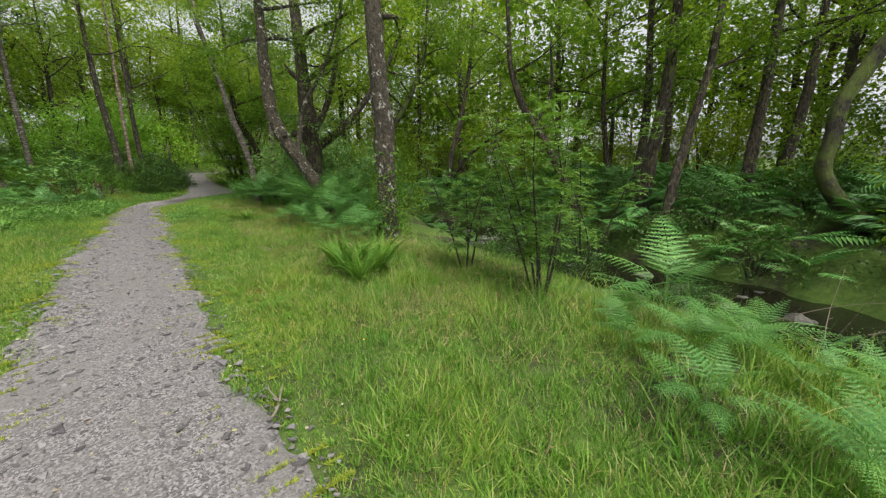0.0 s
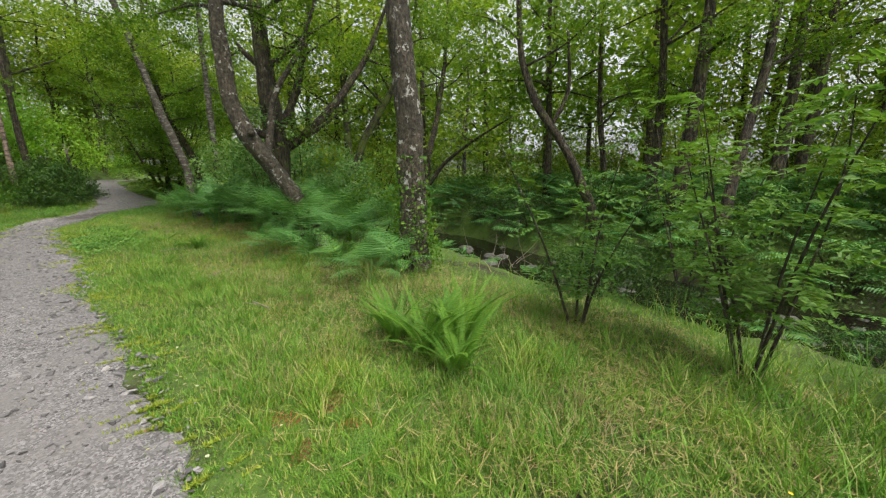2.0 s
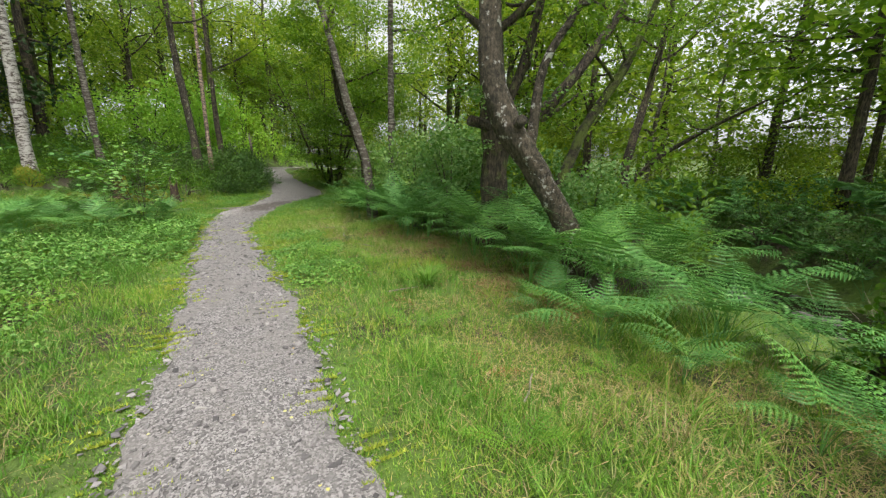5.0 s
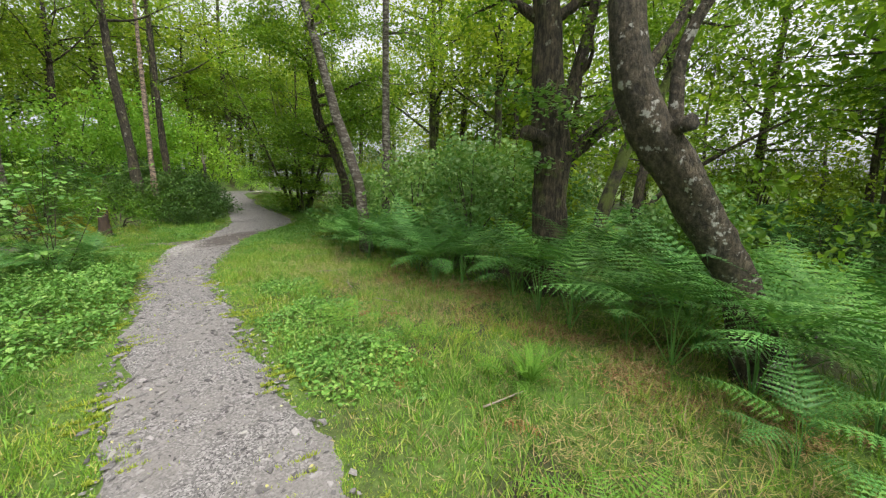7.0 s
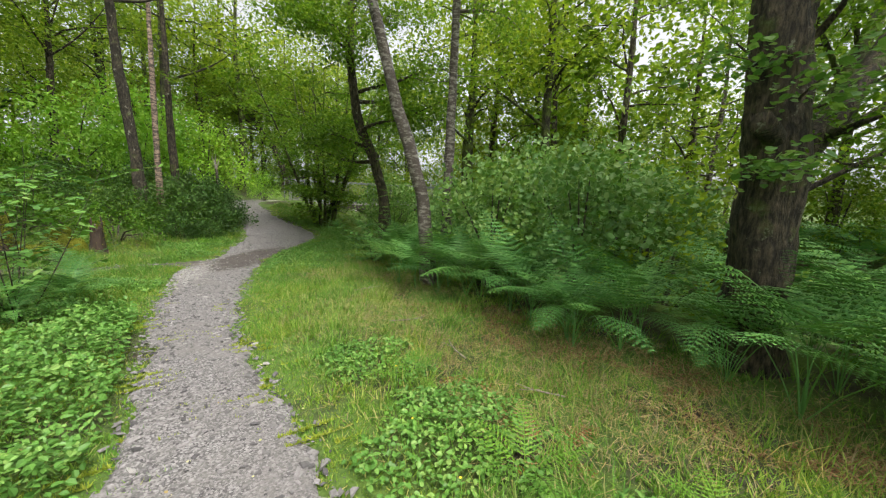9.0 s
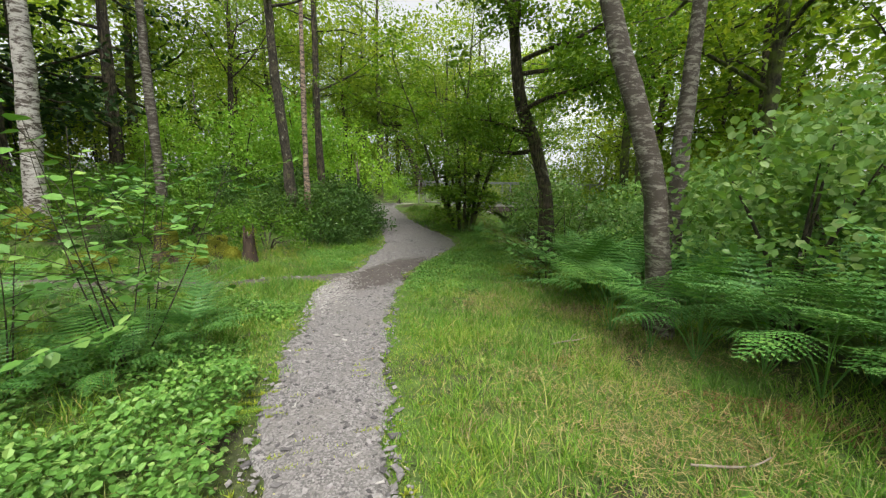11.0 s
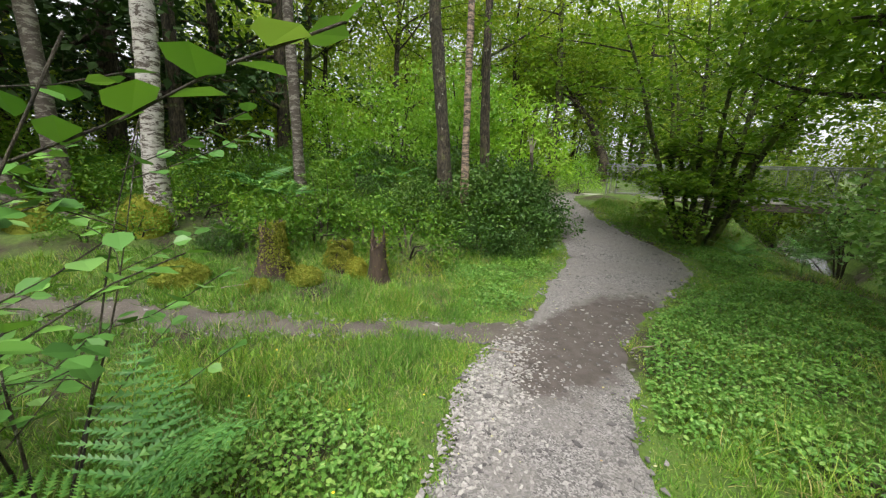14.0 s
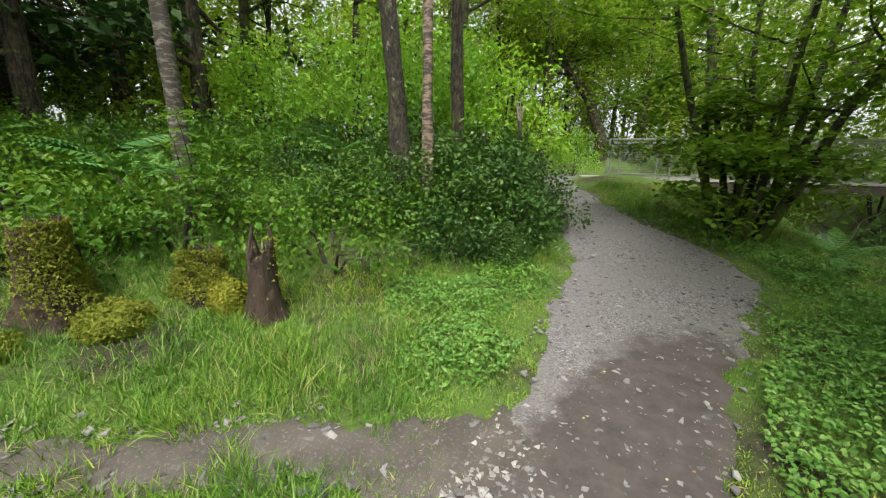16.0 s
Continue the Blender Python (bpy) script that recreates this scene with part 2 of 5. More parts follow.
M_STEEL, n, l, b = node_mat("galvanised_steel")
l.new(ramp(n, l, noise_tex(n, l, 18, 4), [(0.3, (0.2, 0.21, 0.2)), (0.7, (0.33, 0.34, 0.33))]), b.inputs["Base Color"])
b.inputs["Metallic"].default_value, b.inputs["Roughness"].default_value = 0.7, 0.45
M_CONCRETE, n, l, b = node_mat("weathered_concrete")
l.new(ramp(n, l, noise_tex(n, l, 6, 6, 0.7), [(0.3, (0.3, 0.29, 0.25)), (0.7, (0.5, 0.48, 0.43))]), b.inputs["Base Color"])
b.inputs["Roughness"].default_value = 0.9
M_DARKWOOD, n, l, b = node_mat("dark_beam")
l.new(ramp(n, l, noise_tex(n, l, 9, 5, 0.6, (1, 1, 6)), [(0.3, (0.05, 0.04, 0.03)), (0.7, (0.13, 0.11, 0.09))]), b.inputs["Base Color"])
b.inputs["Roughness"].default_value = 0.85
M_ROT, n, l, b = node_mat("rotten_wood")
rot = noise_tex(n, l, 14, 6, 0.7, (1, 1, 0.2))
l.new(ramp(n, l, rot, [(0.3, (0.02, 0.014, 0.01)), (0.62, (0.075, 0.05, 0.034)), (0.8, (0.2, 0.12, 0.08))]), b.inputs["Base Color"])
b.inputs["Roughness"].default_value = 0.95
bump(n, l, rot, 1.0, 0.04, b)
M_PALEWOOD, n, l, b = node_mat("bare_dead_wood")
l.new(ramp(n, l, noise_tex(n, l, 14, 5, 0.6, (1, 1, 0.2)), [(0.3, (0.17, 0.14, 0.105)), (0.7, (0.34, 0.29, 0.23))]), b.inputs["Base Color"])
b.inputs["Roughness"].default_value = 0.85
M_PETAL, n, l, b = node_mat("yellow_petals")
b.inputs["Base Color"].default_value = (0.75, 0.55, 0.02, 1)

# ---- plan: the path, the side track, the stream (x, y, z, half width) ----
WAY = np.array([(6.2, -7.5, -0.1, .75), (2.3, -3.2, -0.08, .75), (-.95, .95, -0.04, .69), (-2.47, 2.52, .0, .68), (-4.02, 4.46, .13, .72), (-5.37, 5.96, .19, .69), (-6.27, 7.26, .22, .62),
                (-6.98, 8.2, .25, .58), (-8.4, 9.9, .3, .53), (-9.25, 11.0, .32, .45), (-9.95, 11.9, .3, .44), (-10.91, 13.22, .24, .51), (-11.6, 14.5, .19, .62), (-12.5, 16.2, .16, .72),
                (-12.95, 17.9, .18, .66), (-13.35, 20.2, .25, 1.02), (-13.4, 21.4, .42, 1.3), (-14.95, 22.9, .78, .9), (-17.1, 25.1, 1.38, .75), (-18.2, 27.2, 1.52, .8), (-18.6, 30.5, 1.55, .8)])
TRACK = np.array([(-12.6, 17.6, .17, .3), (-13.4, 16.9, .17, .3), (-14.3, 16.2, .18, .26), (-14.95, 15.3, .2, .23), (-15.75, 14.25, .24, .28), (-16.9, 12.9, .3, .28), (-19.5, 10.0, .4, .3)])
STREAM = np.array([(10.5, -6, 0, 1.2), (6.6, 2.0, 0, 1.2), (4.9, 5.2, 0, 1.1), (3.0, 8.4, 0, 1.0), (1.5, 11.0, 0, 1.0), (.7, 14.0, 0, 1.0), (-2.0, 17.6, 0, 1.0), (-5.2, 21.0, 0, 1.1), (-7.9, 23.7, 0, 1.2), (-9.7, 26.3, 0, 1.2), (-10.6, 29.2, 0, 1.3), (-11, 33, 0, 1.3), (-11.5, 46, 0, 1.3)])


def dense(line, step=0.12):
    """Points along a smoothed line, close together."""
    seg = np.r_[0, np.cumsum(np.hypot(*np.diff(line[:, :2], axis=0).T))]
    s = np.arange(0, seg[-1], step)
    out = np.stack([np.interp(s, seg, line[:, i]) for i in range(line.shape[1])], 1)
    k = np.ones(9) / 9
    for i in range(out.shape[1]):
        padded = np.pad(out[:, i], 4, mode="edge")
        out[:, i] = np.convolve(padded, k, "valid")
    return out


WAY_D, TRACK_D, STREAM_D = dense(WAY), dense(TRACK), dense(STREAM)


GRID_X0, GRID_Y0, GRID_STEP, GRID_NX, GRID_NY = -26.0, -12.0, .1, 430, 600
GRIDS = {}


def from_grid(key, x, y, make):
    """Reads a slow function of x, y off a grid that is filled once."""
    if key not in GRIDS:
        ax, ay = np.meshgrid(GRID_X0 + GRID_STEP * np.arange(GRID_NX), GRID_Y0 + GRID_STEP * np.arange(GRID_NY), indexing="ij")
        GRIDS[key] = make(ax, ay)
    u, v = (x - GRID_X0) / GRID_STEP, (y - GRID_Y0) / GRID_STEP
    i, j = np.clip(u.astype(int), 0, GRID_NX - 2), np.clip(v.astype(int), 0, GRID_NY - 2)
    u, v = u - i, v - j
    return tuple(g[i, j] * (1 - u) * (1 - v) + g[i + 1, j] * u * (1 - v) + g[i, j + 1] * (1 - u) * v + g[i + 1, j + 1] * u * v for g in GRIDS[key])


def inside_grid(x, y):
    return x.ndim == 1 and x.size and x.min() > GRID_X0 and y.min() > GRID_Y0 and x.max() < GRID_X0 + GRID_STEP * (GRID_NX - 2) and y.max() < GRID_Y0 + GRID_STEP * (GRID_NY - 2)


def near_line(x, y, line, step=4):
    """Distance to a line and the line's half width there."""
    if inside_grid(x, y):
        return from_grid(len(line), x, y, lambda ax, ay: line_distance(ax, ay, line, 3))
    return line_distance(x, y, line, step)


def line_distance(x, y, line, step):
    pts = line[::step]
    best = np.full(x.shape, 1e9)
    wid = np.zeros(x.shape)
    for px, py, pz, pw in pts:
        d = (x - px) ** 2 + (y - py) ** 2
        m = d < best
        best = np.where(m, d, best)
        wid = np.where(m, pw, wid)
    return np.sqrt(best), wid


def smooth(a, b, v):
    t = np.clip((v - a) / (b - a), 0, 1)
    return t * t * (3 - 2 * t)


def waves(x, y):
    return (np.sin(1.7 * x + .6 * y) * np.sin(.9 * x - 1.9 * y + 1) + .5 * np.sin(3.9 * x - 2.3 * y) * np.sin(2.8 * x + 4.4 * y) + .25 * np.sin(9.1 * x + 3 * y) * np.sin(7.7 * y - 2 * x)) / 1.75


def across(x, y):
    """1 on the far side of the stream, 0 on the path's side."""
    pts = STREAM_D[::4]
    d = np.gradient(pts[:, :2], axis=0)
    best, side = np.full(x.shape, 1e9), np.zeros(x.shape)
    for (px, py, pz, pw), (ex, ey) in zip(pts, d):
        q = (x - px) ** 2 + (y - py) ** 2
        m = q < best
        best = np.where(m, q, best)
        side = np.where(m, ex * (y - py) - ey * (x - px) < 0, side)
    return side


def ground_z(x, y):
    x, y = np.asarray(x, float), np.asarray(y, float)
    if inside_grid(x, y):
        return from_grid("height", x, y, lambda ax, ay: (height(ax, ay),))[0]
    return height(x, y)


def height(x, y):
    num, den = np.zeros(x.shape), np.zeros(x.shape)
    for px, py, pz, pw in WAY_D[::5]:
        w = 1 / ((x - px) ** 2 + (y - py) ** 2 + .15) ** 2
        num, den = num + w * pz, den + w
    z = num / den
    dw, ww = near_line(x, y, WAY_D)
    dt, wt = near_line(x, y, TRACK_D)
    ds, ws = near_line(x, y, STREAM_D)
    ds = ds + .3 * waves(x * .8, y * .8) + .12 * waves(x * 2.7, y * 2.7)
    off = np.minimum(dw - ww, dt - wt)
    u = -(x + 15.3 + .12 * np.clip(16 - y, 0, 6))
    bank = np.log1p(np.exp(np.clip(u * 3, -30, 30))) / 3
    bank = np.where(bank > 3, 3 + (bank - 3) * .42, bank)
    bank = np.where(bank > 9, 9 + (bank - 9) * .4, bank)
    bank = bank * smooth(.0, 2.6, dw - ww)
    z = z + .27 * bank * smooth(8.5, 14, y) + .05 * np.clip(bank, 0, 30) * (1 - smooth(8.5, 14, y))
    z = z + waves(x, y) * (.02 + .07 * smooth(.4, 3, off)) * smooth(-.1, .5, off)
    far_side = across(x, y) * (1 - smooth(17, 23, y))
    z = z - .38 * (1 - smooth(1.3, 4.0, ds)) * (1 - far_side) * smooth(1.2, 3.0, off) + .7 * far_side * smooth(1.3, 4.5, ds)
    k = 1 - smooth(.75, 2.1, ds)
    z = z * (1 - k) + -.8 * k
    far = np.hypot(x + 6, y - 12)
    return z + .04 * np.clip(far - 26, 0, 200) * smooth(0, 1, (far - 26) / 10)


def gz(x, y):
    return float(ground_z(np.array([x]), np.array([y]))[0])


# ---- mesh helpers ----
def from_np(name, v, f, mat, flat=True):
    """A mesh from arrays of corners and of faces that all have the same number of corners."""
    me = bpy.data.meshes.new(name)
    v, f = np.ascontiguousarray(v, np.float32), np.ascontiguousarray(f, np.int32)
    me.vertices.add(len(v))
    me.vertices.foreach_set("co", v.ravel())
    k = f.shape[1]
    me.loops.add(f.size)
    me.loops.foreach_set("vertex_index", f.ravel())
    me.polygons.add(len(f))
    me.polygons.foreach_set("loop_start", np.arange(0, f.size, k, dtype=np.int32))
    me.polygons.foreach_set("use_smooth", np.full(len(f), not flat))
    me.update(calc_edges=True)
    me.materials.append(mat)
    return me


def part(name, me, parent, label=""):
    ob = new(name, me)
    ob.parent = parent
    return tagged(ob, label) if label else ob


def thing(name, x, y, z, label, category, group="", kind=""):
    ob = new(name)
    ob.location = (x, y, z)
    ob.empty_display_size = 0.1
    return tagged(ob, label, category, group, kind)


def turns(n, tilt, r=None, yaw=None):
    """n random turns: any heading, leaning from flat by about tilt radians."""
    r = r or rng
    a = r.uniform(0, 2 * np.pi, n) if yaw is None else yaw
    t = r.normal(0, tilt, n)
    s = r.normal(0, tilt, n)
    ca, sa, ct, st, cs, ss = np.cos(a), np.sin(a), np.cos(t), np.sin(t), np.cos(s), np.sin(s)
    m = np.zeros((n, 3, 3))
    # heading * pitch * roll
    m[:, 0, 0], m[:, 0, 1], m[:, 0, 2] = ca * cs - sa * st * ss, -sa * ct, ca * ss + sa * st * cs
    m[:, 1, 0], m[:, 1, 1], m[:, 1, 2] = sa * cs + ca * st * ss, ca * ct, sa * ss - ca * st * cs
    m[:, 2, 0], m[:, 2, 1], m[:, 2, 2] = -ct * ss, st, ct * cs
    return m


def scatter(tv, tf, loc, rot, size):
    """Copies of one small form, joined."""
    loc, size = np.asarray(loc, float), np.asarray(size, float)
    if size.ndim == 1:
        size = np.repeat(size[:, None], 3, 1)
    v = np.einsum("nij,nkj->nki", rot, tv[None] * size[:, None, :]) + loc[:, None, :]
    f = tf[None] + (np.arange(len(loc)) * len(tv))[:, None, None]
    return v.reshape(-1, 3), f.reshape(-1, tf.shape[1])


LEAF_V = np.array([(0, 0, 0), (.3, .42, .07), (0, 1, -.04), (-.3, .42, .07)])
LEAF_F = np.array([(0, 1, 2), (0, 2, 3)])
ROUND_V = np.array([(0, 0, 0), (.36, .25, .06), (.4, .62, .05), (0, 1, -.06), (-.4, .62, .05), (-.36, .25, .06)])
ROUND_F = np.array([(0, 1, 2), (0, 2, 3), (0, 3, 4), (0, 4, 5)])
BLADE_V = np.array([(-.5, 0, 0), (.5, 0, 0), (.4, .12, .5), (-.4, .12, .5), (0, .42, .95)])
BLADE_F = np.array([(0, 1, 2), (0, 2, 3), (3, 2, 4)])
SPIKE_V = np.array([(-.55, 0, 0), (.55, 0, 0), (0, .35, .95)])
SPIKE_F = np.array([(0, 1, 2)])


def tube(points, sides=10, knobs=0.06, seed=0, cap=True, step=None):
    """A tapered, slightly knobbly tube along (x, y, z, r) points."""
    p = np.array(points, float)
    r = np.random.default_rng(seed)
    seg = np.r_[0, np.cumsum(np.linalg.norm(np.diff(p[:, :3], axis=0), axis=1))]
    step = step or max(.22, min(.35, p[:, 3].max() * 1.5))
    m = max(3, int(seg[-1] / step) + 1)
    s = np.linspace(0, seg[-1], m)
    q = np.stack([np.interp(s, seg, p[:, i]) for i in range(4)], 1)
    if m > 6:
        k = np.array([1, 2, 3, 2, 1]) / 9
        for i in range(4):
            padded = np.pad(q[:, i], 2, mode="reflect", reflect_type="odd")
            q[:, i] = np.convolve(padded, k, "valid")
    q[:, 3] = np.maximum(q[:, 3], .003)
    d = np.gradient(q[:, :3], axis=0)
    d /= np.linalg.norm(d, axis=1)[:, None]
    ref = np.array([1.0, 0.13, 0.07])
    a = np.cross(d, ref)
    a /= np.linalg.norm(a, axis=1)[:, None]
    b2 = np.cross(d, a)
    ang = np.linspace(0, 2 * np.pi, sides, endpoint=False)
    ph = r.uniform(0, 6.28, 6)
    h = s[:, None]
    wob = 1 + knobs * (np.sin(3 * ang[None] + ph[0] + h * 1.3) + .8 * np.sin(2 * ang[None] + ph[1] - h * 2.1) + .6 * np.sin(5 * ang[None] + ph[2] + h * 4.7) + .7 * np.sin(h * 6.3 + ph[3] + ang[None]))
    wob = wob + r.normal(0, knobs * .5, wob.shape)
    ring = q[:, None, :3] + (q[:, 3, None] * wob)[..., None] * (np.cos(ang)[None, :, None] * a[:, None] + np.sin(ang)[None, :, None] * b2[:, None])
    v = ring.reshape(-1, 3)
    i, j = np.meshgrid(np.arange(m - 1), np.arange(sides), indexing="ij")
    j2 = (j + 1) % sides
    f = np.stack([i * sides + j, i * sides + j2, (i + 1) * sides + j2, (i + 1) * sides + j], -1).reshape(-1, 4)
    if cap:
        v = np.r_[v, q[-1:, :3]]
        top = (m - 1) * sides
        j = np.arange(sides)
        f = np.r_[f, np.stack([top + j, top + (j + 1) % sides, np.full(sides, len(v) - 1), np.full(sides, len(v) - 1)], -1)]
    return v, f


def tri(f):
    """Quads to triangles, dropping those of no width."""
    t = np.r_[f[:, [0, 1, 2]], f[:, [0, 2, 3]]]
    return t[(t[:, 0] != t[:, 1]) & (t[:, 1] != t[:, 2]) & (t[:, 2] != t[:, 0])]


def join(pieces):
    vs, fs, k = [], [], 0
    for v, f in pieces:
        vs.append(v)
        fs.append(f + k)
        k += len(v)
    return np.concatenate(vs), np.concatenate(fs)


def tube_mesh(name, points, mat, sides=10, knobs=0.06, seed=0, step=None):
    v, f = tube(points, sides, knobs, seed, True, step)
    return from_np(name, v, tri(f), mat, flat=False)


def limb_points(start, heading, rise, length, r0, seed, bend=0.25, n=7):
    """A crooked limb that starts somewhere and wanders off."""
    r = np.random.default_rng(seed)
    p = np.array(start, float)
    d = np.array([math.cos(heading) * math.cos(rise), math.sin(heading) * math.cos(rise), math.sin(rise)])
    out = []
    for i in range(n):
        out.append((*p, r0 * (1 - .85 * i / (n - 1))))
        d = d + r.normal(0, bend, 3) * (1, 1, .6)
        d /= np.linalg.norm(d)
        p = p + d * length / (n - 1)
    return out


def sprays(centres, radius, count, leaf, r, tilt=.55, thick=.25):
    """Layers of leaves round points: flat, ragged fans."""
    c = np.asarray(centres, float)
    k = len(c)
    which = np.repeat(np.arange(k), count)
    n = len(which)
    rad = radius * r.uniform(.55, 1.2, k)[which] * np.sqrt(r.uniform(0, 1, n))
    th = r.uniform(0, 2 * np.pi, n)
    slope = r.normal(0, .25, (k, 2))[which]
    dx, dy = rad * np.cos(th), rad * np.sin(th)
    dz = dx * slope[:, 0] + dy * slope[:, 1] - .25 * rad * rad / radius + r.normal(0, thick * radius, n)
    loc = c[which] + np.stack([dx, dy, dz], 1)
    size = leaf * r.uniform(.6, 1.3, n)
    return loc, turns(n, tilt, r), size


def crown_mesh(name, centres, radius, count, leaf, mat, seed, form="leaf", tilt=.55, thick=.25):
    r = np.random.default_rng(seed)
    loc, rot, size = sprays(centres, radius, count, leaf, r, tilt, thick)
    tv, tf = (LEAF_V, LEAF_F) if form == "leaf" else (ROUND_V, ROUND_F)
    v, f = scatter(tv, tf, loc, rot, size)
    return from_np(name, v, f, mat)


def tree(name, label, category, chain, bark, leaves, seed, limbs=7, limb_from=2.5, limb_len=2.2, leaf=.08, count=110, spread=.5, group="", own_limbs=(), sides=12, limb_rise=.35, twigs=4, knobs=.06):
    """A tree: trunk along a chain of (x, y, z, r), limbs that it is given and limbs that it throws, a crown of leaf sprays."""
    r = np.random.default_rng(seed)
    x0, y0, z0 = chain[0][:3]
    top = thing(name, x0, y0, z0, label, category, group)
    loc = [(x - x0, y - y0, z - z0, rad) for x, y, z, rad in chain]
    foot = loc[0]
    loc = [(foot[0] * 1 - (loc[1][0] - foot[0]) * .1, foot[1], -.35, foot[3] * 1.35), (foot[0], foot[1], .08, foot[3] * 1.12)] + loc[1:]
    part("trunk", tube_mesh("trunk", loc, bark, sides, knobs, seed, .12 if sides > 11 else .6), top)
    arr = np.array(loc)
    ends = []
    chains = [[(x - x0, y - y0, z - z0, rad) for x, y, z, rad in c] for c in own_limbs]
    for i in range(limbs):
        zz = r.uniform(limb_from, arr[-1, 2] * .98)
        px, py, rr = (np.interp(zz, arr[:, 2], arr[:, j]) for j in (0, 1, 3))
        chains.append(limb_points((px, py, zz), i * 2.4 + r.uniform(-.5, .5), limb_rise + r.uniform(-.3, .4), limb_len * r.uniform(.6, 1.25), max(.012, rr * .45), seed * 31 + i))
    for i, c in enumerate(chains):
        pieces = [tube(c, 7 if sides > 9 else 5, .05, seed + i, True, None if sides > 9 else .6)]
        ca = np.array(c)
        for j in range(twigs if len(c) > 3 else 0):
            k = r.integers(max(1, len(c) // 3), len(c))
            t = limb_points(ca[k, :3], r.uniform(0, 6.28), r.uniform(-.2, .6), limb_len * r.uniform(.25, .5), max(.006, ca[k, 3] * .6), seed * 77 + i * 9 + j, .3, 5)
            pieces.append(tube(t, 4 if sides > 9 else 3, .03, j, False, None if sides > 9 else .8))
            ends += [t[2][:3], t[-1][:3]]
        if len(c) > 3:
            ends += [c[-1][:3], c[len(c) * 2 // 3][:3]]
        v, f = join(pieces)
        part("limb", from_np("limb", v, tri(f), bark, flat=False), top)
    ends.append(loc[-1][:3])
    if leaves and count:
        part("crown", crown_mesh("crown", ends, spread, count, leaf, leaves, seed + 5), top)
    return top

# ---- ground: one sheet to the horizon ----
def spread_axis(lo, hi, step, out):
    mid = np.arange(lo, hi + step / 2, step)
    d, a = [], step
    pos = 0
    while pos < out:
        a *= 1.22
        pos += a
        d.append(pos)
    d = np.array(d)
    return np.r_[(lo - d)[::-1], mid, hi + d]


gx, gy = spread_axis(-22, 9, .2, 600), spread_axis(-3, 31, .2, 600)
GX, GY = np.meshgrid(gx, gy, indexing="ij")
GZ = ground_z(GX, GY)
nx, ny = GX.shape
ii, jj = np.meshgrid(np.arange(nx - 1), np.arange(ny - 1), indexing="ij")
gf = np.stack([ii * ny + jj, (ii + 1) * ny + jj, (ii + 1) * ny + jj + 1, ii * ny + jj + 1], -1).reshape(-1, 4)
dwg, wwg = near_line(GX, GY, WAY_D, 2)
GZs = GZ - .03 * (1 - smooth(-.25, .0, dwg - wwg))
ground = new("ground", from_np("ground", np.stack([GX, GY, GZs], -1).reshape(-1, 3), gf, M_GROUND, flat=False))
tagged(ground, "mossy brown woodland soil under grass and ferns", "ground", kind="structure")


def strip(line, width_noise, lift, cols, seed, crown=.015):
    """A ribbon on the ground along a line, with ragged edges that dip under the turf."""
    p = line
    d = np.gradient(p[:, :2], axis=0)
    d /= np.linalg.norm(d, axis=1)[:, None]
    nrm = np.stack([d[:, 1], -d[:, 0]], 1)
    s = np.arange(len(p)) * .12
    r = np.random.default_rng(seed)
    ph = r.uniform(0, 6.28, 8)

    def rag(k):
        return width_noise * (.5 * np.sin(s * 1.9 + ph[k]) + .5 * np.sin(s * 4.3 + ph[k + 1]) + .4 * np.sin(s * 9.7 + ph[k + 2]) + .3 * r.normal(0, 1, len(s)))
    a, b2 = rag(0), rag(4)
    t = np.linspace(-1, 1, cols)
    off = np.where(t[None] > 0, t[None] * (p[:, 3] + a)[:, None], t[None] * (p[:, 3] + b2)[:, None])
    X, Y = p[:, 0, None] + nrm[:, 0, None] * off, p[:, 1, None] + nrm[:, 1, None] * off
    Z = ground_z(X, Y) + lift + crown * (1 - t[None] ** 2) - .05 * (np.abs(t[None]) > .98) + .004 * waves(X * 5, Y * 5)
    m, c = X.shape
    i, j = np.meshgrid(np.arange(m - 1), np.arange(c - 1), indexing="ij")
    f = np.stack([i * c + j, i * c + j + 1, (i + 1) * c + j + 1, (i + 1) * c + j], -1).reshape(-1, 4)
    return np.stack([X, Y, Z], -1).reshape(-1, 3), f


v, f = strip(WAY_D, .085, .012, 13, 3)
path_ob = new("path", from_np("path", v, f, M_PATH, flat=False))
tagged(path_ob, "narrow footpath of trodden grey slate gravel", "path", kind="structure")
v, f = strip(TRACK_D, .15, .008, 9, 4)
track_ob = new("side_track", from_np("side_track", v, f, M_EARTH, flat=False))
tagged(track_ob, "thin side track of bare earth and stones", "path", kind="structure")
wl_line = STREAM_D.copy()
wl_line[:, 3] = 1.9
v, f = strip(wl_line, .0, 0, 5, 6, 0)
v[:, 2] = -.62
tagged(new("water", from_np("water", v, f, M_WATER, flat=False)), "dark shallow stream water between overgrown banks", "water", kind="structure")


# ---- trees by the path ----
def chain_at(pts):
    return [(x, y, gz(x, y) if z is None else z, r) for x, y, z, r in pts]


